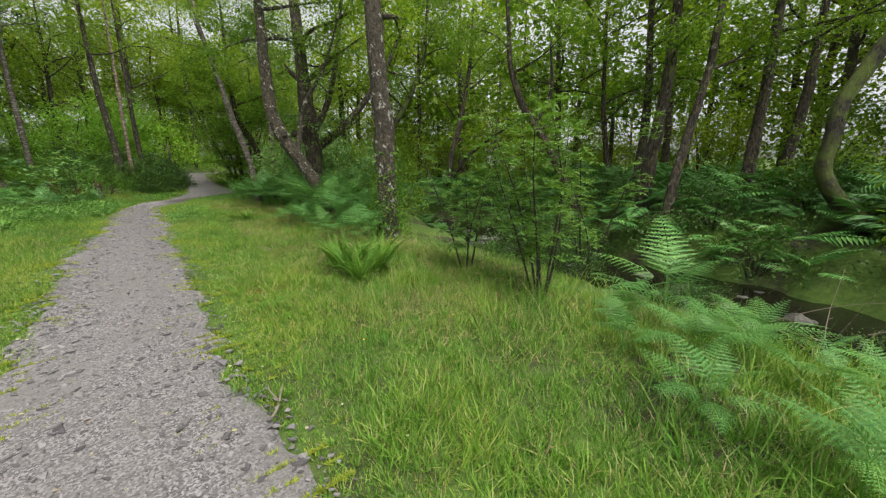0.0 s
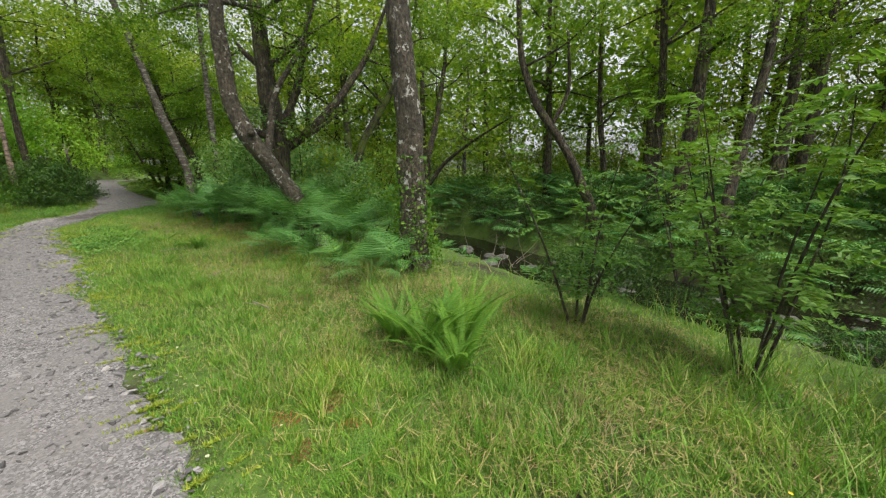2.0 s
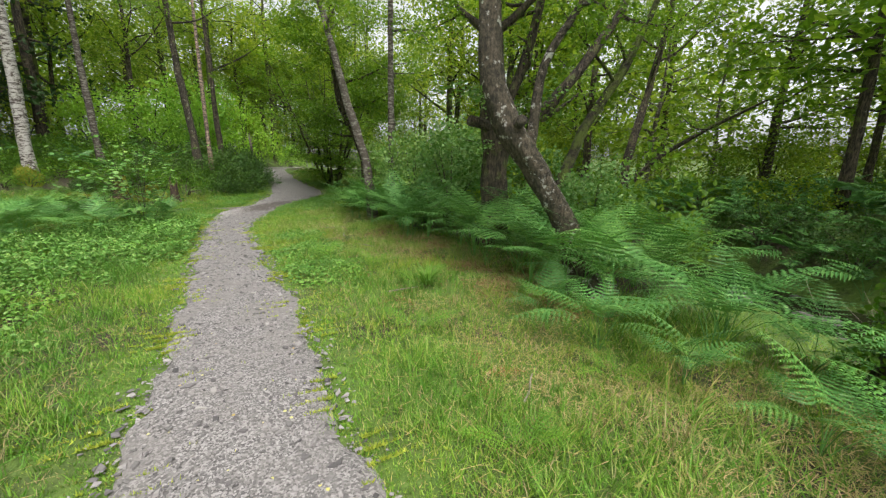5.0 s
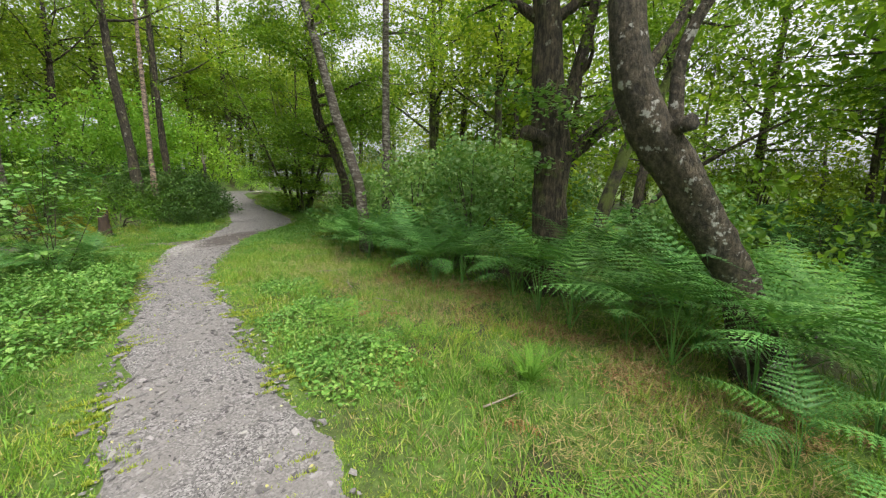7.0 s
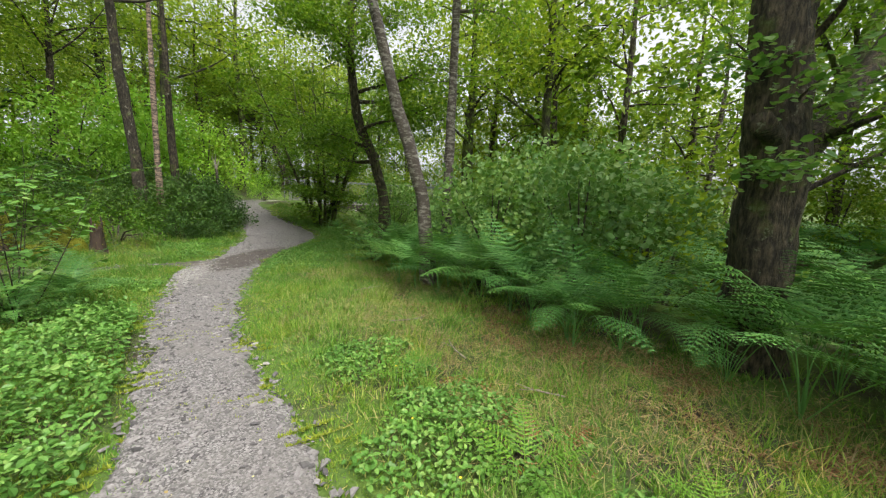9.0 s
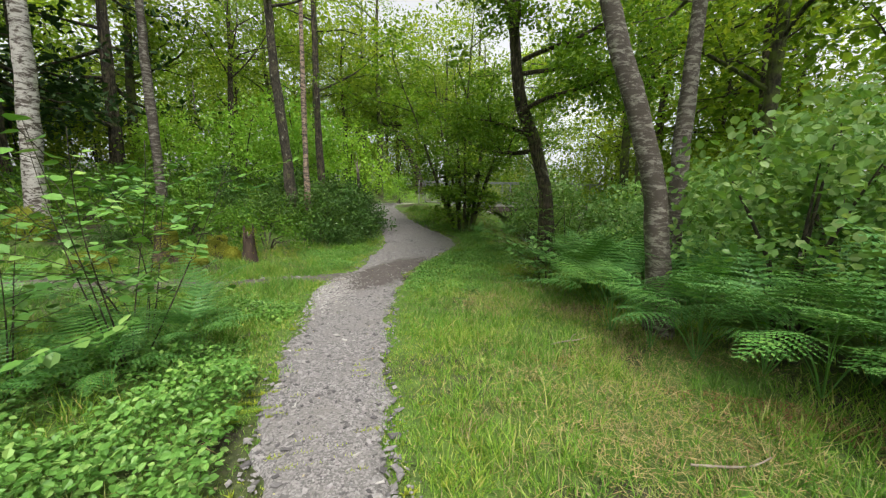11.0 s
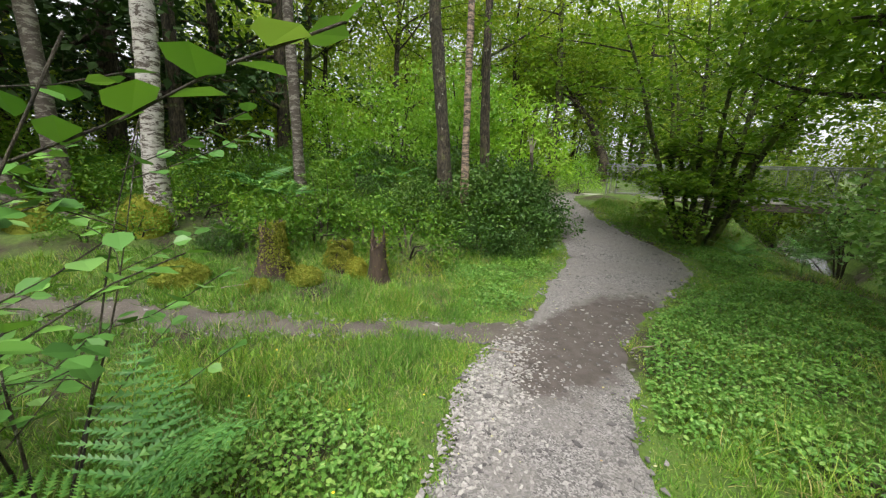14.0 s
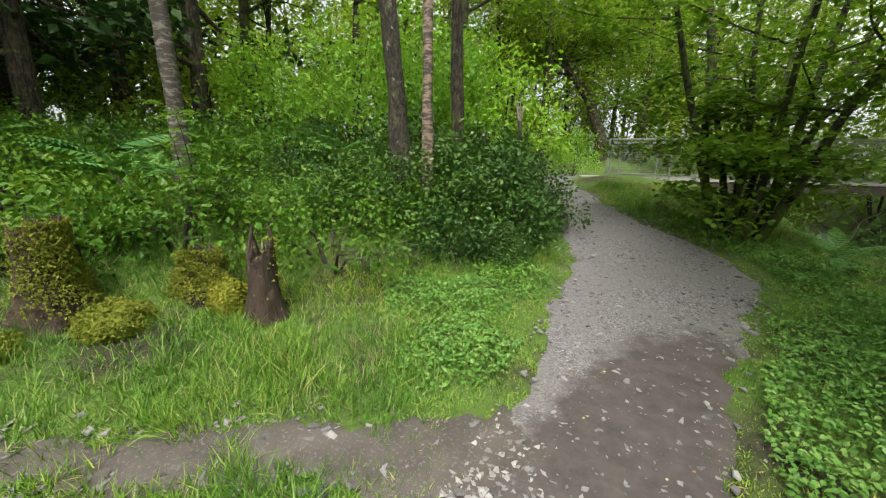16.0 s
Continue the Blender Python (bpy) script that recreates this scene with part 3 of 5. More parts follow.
tree("alder_tree", "alder with pale lichen and ivy by the stream", "tree",
     chain_at([(-1.13, 7.5, None, .22), (-1.13, 7.47, 1.2, .195), (-1.15, 7.47, 2.4, .185), (-1.25, 7.5, 3.3, .175), (-1.35, 7.6, 5.5, .14), (-1.3, 7.7, 8.5, .07), (-1.2, 7.8, 11, .02)]),
     M_BARK_ALDER, M_LEAF, 11, limbs=9, limb_from=3.6, limb_len=2.6, leaf=.075, count=130, sides=16)
tree("leaning_alder_tree", "old alder leaning with a knot hole in its bent trunk", "tree",
     chain_at([(-2.95, 9.55, None, .2), (-3.12, 9.57, .8, .165), (-3.37, 9.6, 1.32, .155), (-3.85, 9.6, 2.0, .165), (-4.12, 9.63, 2.4, .165), (-4.32, 9.65, 2.83, .14), (-4.4, 9.7, 3.8, .13), (-4.45, 9.8, 6, .1), (-4.5, 9.9, 9, .03)]),
     M_BARK_ALDER, M_LEAF, 12, limbs=7, limb_from=4.0, limb_len=2.6, leaf=.075, count=120, sides=16,
     own_limbs=[[(-3.8, 9.75, 1.9, .075), (-3.72, 9.95, 2.6, .065), (-3.68, 10.1, 3.2, .06), (-3.2, 10.2, 3.9, .05), (-2.8, 10.3, 4.9, .03), (-2.5, 10.4, 6.2, .012)],
                [(-4.0, 9.56, 2.33, .075), (-3.96, 9.44, 2.36, .065), (-3.93, 9.36, 2.38, .07)]], knobs=.08)
tree("big_alder_tree", "thick dark trunk with a sawn stub and spreading fork", "tree",
     chain_at([(-4.2, 12.2, None, .3), (-4.2, 12.2, 1.2, .27), (-4.22, 12.2, 2.4, .26), (-4.35, 12.2, 3.8, .22), (-4.5, 12.3, 6, .15), (-4.6, 12.4, 10, .04)]),
     M_BARK_DARK, M_LEAF, 13, limbs=7, limb_from=3.5, limb_len=2.8, leaf=.08, count=120, sides=18,
     own_limbs=[[(-4.1, 12.25, 2.3, .14), (-3.5, 12.5, 2.7, .13), (-2.8, 12.8, 3.5, .11), (-1.9, 13.1, 4.8, .08), (-1.2, 13.3, 6.5, .04)],
                [(-4.15, 12.3, 2.8, .11), (-3.8, 12.6, 3.6, .1), (-3.5, 12.8, 4.8, .08), (-3.2, 13.0, 7, .03)],
                [(-4.3, 12.1, 2.55, .1), (-4.5, 11.95, 2.62, .095), (-4.72, 11.8, 2.66, .1)]], knobs=.07)
for k, (x, y, z) in enumerate([(-4.75, 11.75, 2.3), (-4.45, 11.7, 3.0), (-3.7, 11.9, 2.9), (-5.0, 11.9, 3.3)]):
    shoot = thing("alder_shoot", x, y, z, "leafy alder shoot sprouting from the thick trunk", "shoot")
    c = limb_points((-4.2 - x, 12.1 - y, -.1), math.atan2(y - 12.1, x + 4.2), .25, 1.1, .014, 1300 + k, .15, 6)
    part("twig", tube_mesh("twig", c, M_BARK_DARK, 5, .04, k), shoot)
    part("foliage", crown_mesh("foliage", [q[:3] for q in c[1:]], .3, 34, .075, M_LEAF_PALE, 1310 + k, "round", .4, .2), shoot)
tree("bent_alder_tree", "slender dark alder bending over the stream", "tree",
     chain_at([(-2.9, 14.0, None, .15), (-2.6, 14.1, 1.4, .13), (-2.1, 14.3, 2.8, .12), (-1.3, 14.5, 4.1, .1), (-.7, 14.6, 5.6, .07), (-.4, 14.7, 9, .03)]), M_BARK_MOSSY, M_LEAF, 14, limbs=8, limb_from=2.8, count=120)
tree("alder_tree", "forked alder standing across the stream", "tree",
     chain_at([(.3, 18.5, None, .16), (.38, 18.5, 2.2, .14), (.9, 19, 4, .12), (1.3, 19, 6.5, .09), (1.5, 19, 10, .03)]), M_BARK_DARK, M_LEAF, 15, limbs=8, limb_from=2.8, count=120,
     own_limbs=[[(.3, 18.4, 1.0, .09), (1.1, 18.0, 2.2, .08), (2.3, 17.6, 3.1, .06), (3.8, 17.2, 4.0, .03)]])
tree("curved_alder_tree", "thin curved trunk leaning over the stream bank", "tree",
     chain_at([(3.9, 10.6, None, .14), (3.6, 10.55, .9, .12), (3.0, 10.75, 2.2, .11), (2.3, 11.1, 3.3, .1), (1.95, 11.3, 4.4, .08), (1.8, 11.4, 6.5, .05), (1.7, 11.5, 9, .02)]), M_BARK_DARK, M_LEAF, 16, limbs=6, limb_from=4.0, count=110,
     own_limbs=[[(2.65, 10.9, 2.8, .06), (3.1, 10.9, 3.6, .05), (3.0, 11, 5, .03)]])
tree("crooked_alder_tree", "s-shaped trunk with moss at its foot across the stream", "tree",
     chain_at([(7.6, 6.4, None, .18), (7.1, 6.5, .8, .14), (6.72, 6.6, 1.4, .125), (6.82, 6.6, 2.6, .11), (7.5, 6.5, 3.9, .1), (8.3, 6.5, 6, .08), (8.8, 6.5, 9, .03)]), M_BARK_MOSSY, M_LEAF, 17, limbs=6, limb_from=3.6, count=110)
for k, (x, y, r, dx) in enumerate([(7.7, 9.5, .15, .3), (9.2, 10.2, .15, .5), (4.9, 8.1, .1, .7), (5.2, 9.6, .18, .4), (6.3, 14.0, .12, -.4), (11.2, 7.2, .13, .6)]):
    tree("alder_tree", "dark alder trunk in the bracken across the stream", "tree",
         chain_at([(x, y, None, r), (x + dx * .3, y, 1.5, r * .9), (x + dx, y + .1, 3.6, r * .75), (x + dx * 1.3, y + .2, 6.5, r * .5), (x + dx * 1.2, y + .2, 10, .02)]), M_BARK_DARK, M_LEAF, 30 + k, limbs=7, limb_from=2.4, count=110)

BIRCH = "pale birch trunk with dark bands on the heath bank"
tree("birch_tree", BIRCH, "tree", chain_at([(-18.4, 14.48, None, .19), (-18.42, 14.46, 2, .155), (-18.41, 14.54, 4.2, .145), (-18.4, 14.6, 8, .1), (-18.4, 14.6, 13, .02)]), M_BIRCH, M_LEAF, 51, limbs=7, limb_from=6, limb_len=2, leaf=.07, count=45)
tree("birch_tree", "brown old birch trunk on the heath bank", "tree", chain_at([(-19.4, 13.45, None, .14), (-19.45, 13.4, 2.5, .12), (-19.5, 13.3, 5, .11), (-19.6, 13.2, 11, .03)]), M_BIRCH_DARK, M_LEAF, 52, limbs=6, limb_from=6, count=45)
tree("birch_tree", "leaning grey birch trunk above bilberries", "tree", chain_at([(-19.1, 13.0, None, .15), (-19.2, 12.75, 2, .125), (-19.35, 12.2, 4, .11), (-19.5, 11.8, 10, .03)]), M_BIRCH_DARK, M_LEAF, 53, limbs=6, limb_from=5, count=45)
tree("birch_tree", "slim dark birch with grey lichen on the bank", "tree", chain_at([(-18.9, 17.0, None, .14), (-18.9, 17.0, 2, .115), (-18.93, 16.93, 5, .1), (-18.95, 16.9, 12, .02)]), M_BIRCH_DARK, M_LEAF, 54, limbs=6, limb_from=5.5, count=45)
tree("pine_tree", "straight brown trunk beside the path bend", "tree", chain_at([(-17.15, 19.75, None, .17), (-17.2, 19.65, 3, .145), (-17.4, 19.48, 5.4, .13), (-17.6, 19.3, 12, .05)]), M_BARK_PLAIN, M_LEAF, 55, limbs=6, limb_from=6, count=45)
tree("birch_tree", "thin peeling birch with white patches on red bark", "tree", chain_at([(-16.7, 19.9, None, .1), (-16.68, 19.85, 2.5, .085), (-16.65, 19.8, 5, .075), (-16.6, 19.8, 11, .02)]), birch_mat("peeling_birch_bark", (0.38, 0.27, 0.2), .47), M_LEAF, 56, limbs=5, limb_from=6, count=45)
tree("birch_tree", "straight dark trunk behind the path bend", "tree", chain_at([(-17.2, 21.3, None, .13), (-17.25, 21.2, 4, .11), (-17.3, 21.1, 12, .02)]), M_BARK_DARK, M_LEAF, 57, limbs=6, limb_from=6, count=45)
tree("birch_tree", "slim birch mottled with lichen among ferns", "tree", chain_at([(-7.5, 16.5, None, .12), (-7.5, 16.5, 3, .1), (-7.45, 16.4, 6, .08), (-7.4, 16.4, 11, .02)]), M_BIRCH_DARK, M_LEAF, 58, limbs=7, limb_from=3.2, count=100)
tree("birch_tree", "leaning grey birch by the path", "tree", chain_at([(-7.8, 15.4, None, .15), (-7.95, 15.4, 1.85, .122), (-8.2, 15.35, 2.75, .116), (-8.45, 15.35, 3.5, .11), (-8.8, 15.4, 4.8, .1), (-9.4, 15.4, 7, .07), (-9.9, 15.5, 10.5, .02)]), M_BIRCH_DARK, M_LEAF, 59, limbs=7, limb_from=4.6, count=100)
tree("oak_tree", "crooked oak with a bent trunk and low leafy limbs", "tree",
     chain_at([(-9.4, 19.7, None, .2), (-9.5, 19.6, 2.0, .155), (-9.75, 19.3, 3.0, .14), (-10.1, 18.8, 4.0, .125), (-10.25, 18.6, 5.5, .11), (-10.2, 18.5, 9.5, .03)]), M_BARK_DARK, M_LEAF, 60, limbs=14, limb_from=2.2, limb_len=2.7, leaf=.1, count=190, spread=.62, limb_rise=.2)
tree("oak_tree", "crooked oak beyond the bridge end", "tree",
     chain_at([(-18.6, 33.0, None, .3), (-18.5, 32.9, 3.0, .25), (-19.3, 32.8, 5.0, .2), (-20.4, 32.6, 6.4, .14), (-21.2, 32.5, 9, .04)]), M_BARK_DARK, M_LEAF_FAR, 61, limbs=12, limb_from=3.5, limb_len=3.4, leaf=.13, count=150, spread=.8)

# hazel with many stems beside the footbridge
hx, hy = -12.75, 23.7
hz = gz(hx, hy)
hazel = thing("hazel_tree", hx, hy, hz, "many-stemmed hazel with layered leaves beside the footbridge", "tree")
ends = []
for k in range(9):
    a = k * .7 + .2
    c = limb_points((.25 * math.cos(a), .25 * math.sin(a), -.2), a, 1.42 - .12 * (k % 3), 6.2, .085 - .006 * (k % 4), 600 + k, .06, 9)
    stem = part("stem", tube_mesh("stem", c, M_BARK_MOSSY, 8, .05, k), hazel)
    for j in range(9):
        q = c[(1 if k % 3 == 0 else 2) + j % 7]
        t = limb_points(q[:3], a + (j - 4) * .8, .2, 1.6 + .35 * (j % 5), .022, 640 + 9 * k + j, .2, 6)
        part("branch", tube_mesh("branch", t, M_BARK_MOSSY, 4, .03, j), stem)
        ends += [t[2][:3], t[3][:3], t[4][:3], t[5][:3]]
part("crown", crown_mesh("crown", ends, .55, 60, .095, M_LEAF, 77, "round", .4, .12), hazel)

# broken dead stem
sx, sy = -17.0, 23.2
snag = thing("dead_snag", sx, sy, gz(sx, sy), "broken dead stem with bleached splintered top", "snag")
part("stem", tube_mesh("stem", [(0, 0, -.2, .08), (.03, .02, .9, .065), (.0, .0, 1.7, .05)], M_BARK_PLAIN, 9, .1, 8), snag)
for k in range(5):
    a = k * 1.3
    part("splinter", tube_mesh("splinter", [(.02 * math.cos(a), .02 * math.sin(a), 1.65, .022), (.06 * math.cos(a), .06 * math.sin(a), 1.9, .014), (.14 * math.cos(a), .14 * math.sin(a), 2.05 + .06 * k, .004)], M_PALEWOOD, 5, .1, k), snag, "bleached splinter")


# ---- shrubs ----
def shrub(name, label, category, x, y, radius, height, leaf, mat, seed, lumps=40, count=45, form="leaf", stems=6, stem_mat=None, group="", lift=0.0, spread=None):
    r = np.random.default_rng(seed)
    top = thing(name, x, y, gz(x, y), label, category, group)
    pts = []
    for k in range(lumps):
        a, e = r.uniform(0, 6.28), math.asin(r.uniform(0.0, 1))
        q = r.uniform(.6, 1.05)
        pts.append((radius * q * math.cos(e) * math.cos(a), radius * q * math.cos(e) * math.sin(a), lift + height * (.12 + .88 * q * math.sin(e))))
    pcs = []
    for k in range(stems):
        tip = pts[k * lumps // stems]
        mid = (tip[0] * .35, tip[1] * .35, tip[2] * .55)
        pcs.append(tube([(tip[0] * .06, tip[1] * .06, -.15, .018 + .008 * height), (*mid, .012 + .005 * height), (*tip, .004)], 4, .05, k, False, .5))
    v, f = join(pcs)
    part("branchwork", from_np("branchwork", v, tri(f), stem_mat or M_BARK_PLAIN, flat=False), top)
    part("foliage", crown_mesh("foliage", pts, spread or radius * .34, count, leaf, mat, seed + 1, form, .7, .35), top)
    return top


def place(src, x, y, turn, size, dz=0.0):
    return copy_thing(src, pose(x, y, gz(x, y) + dz, 0, 0, turn) @ Matrix.Scale(size, 4))


# dark evergreen clump in the bend
RH = "dark evergreen bush crowding the bend of the path"
rhodo = shrub("evergreen_bush", RH, "bush", -15.75, 20.5, .95, 1.25, .085, M_LEAF_DARK, 201, 60, 60)
for k, (x, y, s) in enumerate([(-16.5, 20.0, 1.05), (-15.7, 21.6, .95), (-17.1, 18.9, .85), (-16.6, 21.2, 1.25), (-15.9, 19.4, .62), (-17.5, 20.4, 1.15), (-16.9, 22.3, 1.1), (-15.25, 20.0, .5)]):
    place(rhodo, x, y, 70 * k, s)
# bright hazel bushes further up
br1 = shrub("hazel_bush", "bright yellow-green hazel bush lit from above", "bush", -21.0, 21.4, 1.7, 3.4, .15, M_LEAF_BRIGHT, 211, 55, 60)
for k, (x, y, s) in enumerate([(-19.3, 26.0, 1.15), (-22.5, 19.8, .8), (-21.0, 24.4, 1.2), (-19.6, 22.6, .75), (-17.9, 28.6, .5)]):
    place(br1, x, y, 50 + 90 * k, s)
# bilberry heath on the bank
bil = [shrub("bilberry_bush", "low bilberry bush with fine fresh leaves on the bank", "bush", -17.0, 17.6, .55, .5, .046, M_BILBERRY, 220, 30, 40, group="bilberry heath", spread=.2),
       shrub("bilberry_bush", "low bilberry bush with fine fresh leaves on the bank", "bush", -17.8, 18.3, .65, .6, .05, M_BILBERRY, 221, 32, 40, group="bilberry heath", spread=.22),
       shrub("bilberry_bush", "low bilberry bush with fine fresh leaves on the bank", "bush", -17.4, 16.0, .5, .42, .046, M_BILBERRY, 222, 28, 40, group="bilberry heath", spread=.2)]
r5 = np.random.default_rng(5)
heath = []
while len(heath) < 112:
    x, y = r5.uniform(-24, -15.4), r5.uniform(11.5, 22)
    u = -(x + 15.3 + .12 * max(0, min(6, 16 - y)))
    if u < .9 or (14.3 < y < 17.6 and u < 1.75) or any((x - a) ** 2 + (y - b) ** 2 < .2 for a, b in heath):
        continue
    d, w = near_line(np.array([x]), np.array([y]), TRACK_D)
    if d[0] < w[0] + 1.0:
        continue
    heath.append((x, y))
    place(bil[len(heath) % 3], x, y, r5.uniform(0, 360), r5.uniform(.7, 1.75))
for k, (x, y, sz) in enumerate([(-18.4, 18.4, .5), (-19.4, 19.3, .6), (-17.9, 17.2, .4), (-20.2, 16.4, .55), (-19.6, 15.4, .45), (-21.4, 18.6, .6), (-18.2, 20.6, .7), (-20.6, 20.2, .7), (-17.4, 15.0, .34), (-21.5, 14.8, .6)]):
    place(rhodo, x, y, 33 * k, sz)
# rowan saplings and a round-leaved alder bush by the stream side
alb = shrub("alder_bush", "alder bush with large round grey-green leaves", "bush", -5.3, 14.3, 1.05, 2.0, .09, M_LEAF_PALE, 231, 50, 44, "round", lift=.75, spread=.42)
for k, (x, y, s) in enumerate([(-4.3, 15.2, 1.1), (-6.6, 15.4, 1.0), (-2.4, 11.6, .7), (-7.2, 18.6, .8), (-5.6, 16.6, 1.2), (-3.2, 16.0, 1.1), (-9.6, 21.4, 1.0), (-6.2, 20.0, 1.2), (-7.6, 21.4, 1.1), (-5.0, 19.0, 1.2), (-7.9, 17.4, .55), (-10.3, 24.2, .75), (-9.3, 23.0, .7)]):
    place(alb, x, y, 60 * k, s)
bramble = shrub("bramble_bush", "tangled bush with small leaves on the stream bank", "bush", 1.6, 6.7, .8, 1.0, .05, M_LEAF_DARK, 241, 50, 50)
for k, (x, y, s) in enumerate([(2.3, 5.9, .55), (3.2, 4.4, .5), (4.9, 7.9, 1.1), (5.8, 6.6, 1.1), (6.9, 4.6, 1.1), (2.9, 12.6, 1.2), (3.8, 9.0, .9), (-2.1, 12.9, .8), (1.55, 7.3, .75), (2.0, 7.9, .7), (2.2, 7.0, .7), (3.5, 5.2, .45), (4.4, 3.2, .5), (5.2, 2.2, .5), (7.4, 3.4, 1.1), (8.6, 2.6, 1.2), (6.0, 8.0, 1.2), (4.2, 11.5, 1.2), (2.4, 14.4, 1.3), (8.2, 5.6, 1.3), (7.6, 7.6, 1.2), (-8.2, 20.3, 1.0), (-7.3, 19.2, .9), (5.2, 10.2, 1.2)]):
    place(bramble, x, y, 40 * k, s)


def sapling(x, y, h, seed, label, stems=4):
    """A rowan: thin stems, feathered leaves."""
    r = np.random.default_rng(seed)
    top = thing("rowan_sapling", x, y, gz(x, y), label, "sapling")
    L, R, S = [], [], []
    for k in range(stems):
        a = k * 6.28 / stems + r.uniform(-.4, .4)
        c = limb_points((.05 * math.cos(a), .05 * math.sin(a), -.1), a, 1.35, h * r.uniform(.75, 1.05), .016, seed * 7 + k, .07, 9)
        part("stem", tube_mesh("stem", c, M_BARK_PLAIN, 6, .04, k), top)
        ca = np.array(c)[:, :3]
        for j in range(26):
            q = ca[2] + (ca[-1] - ca[2]) * r.uniform(0, 1) + r.normal(0, .02, 3)
            az, up = r.uniform(0, 6.28), r.uniform(-.1, .5)
            d = np.array([math.cos(az) * math.cos(up), math.sin(az) * math.cos(up), math.sin(up)])
            side = np.array([-math.sin(az), math.cos(az), 0])
            for i in range(7):
                s = .07 + i * .038
                for w in (-1, 1):
                    L.append(q + d * s - np.array([0, 0, s * s * .9]))
                    R.append(az - math.pi / 2 + w * 1.05)
                    S.append(.075)
    m = turns(len(L), .3, r, np.array(R))
    v, f = scatter(LEAF_V * (.8, 1, 1), LEAF_F, np.array(L), m, np.array(S))
    part("foliage", from_np("foliage", v, f, M_ROWAN), top)
    return top


sapling(1.15, 4.1, 2.6, 301, "rowan sapling with feathered leaves in long grass", 6)
sapling(.35, 5.2, 2.0, 302, "rowan sapling with feathered leaves in long grass", 4)
sapling(2.4, 6.0, 3.4, 303, "tall rowan sapling over the stream bank", 5)
sapling(-17.3, 16.7, 1.5, 304, "young rowan sapling among bilberries", 2)
sapling(-9.0, 18.9, 2.2, 306, "rowan sapling behind the path bank", 4)


def broad_sapling(x, y, h, seed, label, stems=3):
    """A young hazel: arching stems, large leaves in two rows."""
    r = np.random.default_rng(seed)
    top = thing("hazel_sapling", x, y, gz(x, y), label, "sapling")
    L, R, S = [], [], []
    for k in range(stems):
        a = k * 6.28 / stems + r.uniform(-.5, .5)
        c = limb_points((.04 * math.cos(a), .04 * math.sin(a), -.1), a, 1.3, h, .009, seed * 7 + k, .08, 9)
        part("stem", tube_mesh("stem", c, M_BARK_PLAIN, 6, .04, k), top)
        for j in range(6):
            q = c[2 + j]
            t = limb_points(q[:3], a + 2.4 * j, .35, .75, .004, seed * 13 + 7 * k + j, .12, 6)
            part("twig", tube_mesh("twig", t, M_BARK_PLAIN, 4, .03, j), top)
            ta = np.array(t)[:, :3]
            for i in range(9):
                u = .15 + .85 * i / 8
                q3 = np.array([np.interp(u * 5, range(6), ta[:, w]) for w in range(3)])
                d = ta[-1] - ta[0]
                L.append(q3)
                R.append(math.atan2(d[1], d[0]) - math.pi / 2 + (1 if i % 2 else -1) * r.uniform(.6, 1.1))
                S.append(r.uniform(.08, .125))
    m = turns(len(L), .3, r, np.array(R))
    v, f = scatter(ROUND_V * (1.05, 1, 1), ROUND_F, np.array(L), m, np.array(S))
    part("foliage", from_np("foliage", v, f, M_HERB), top)
    return top


broad_sapling(-12.6, 12.55, 2.3, 311, "young hazel with large fresh leaves beside the path", 5)
broad_sapling(-13.5, 13.2, 2.2, 312, "young hazel with large fresh leaves beside the path", 6)
broad_sapling(-13.0, 11.9, 1.5, 313, "young hazel with large fresh leaves beside the path", 4)
broad_sapling(-9.3, 17.6, 1.0, 314, "small hazel bush at the edge of the bank", 5)
broad_sapling(-14.6, 8.6, 2.6, 315, "young hazel in the bracken", 5)
broad_sapling(-16.0, 11.0, 2.8, 316, "young hazel in the bracken", 5)


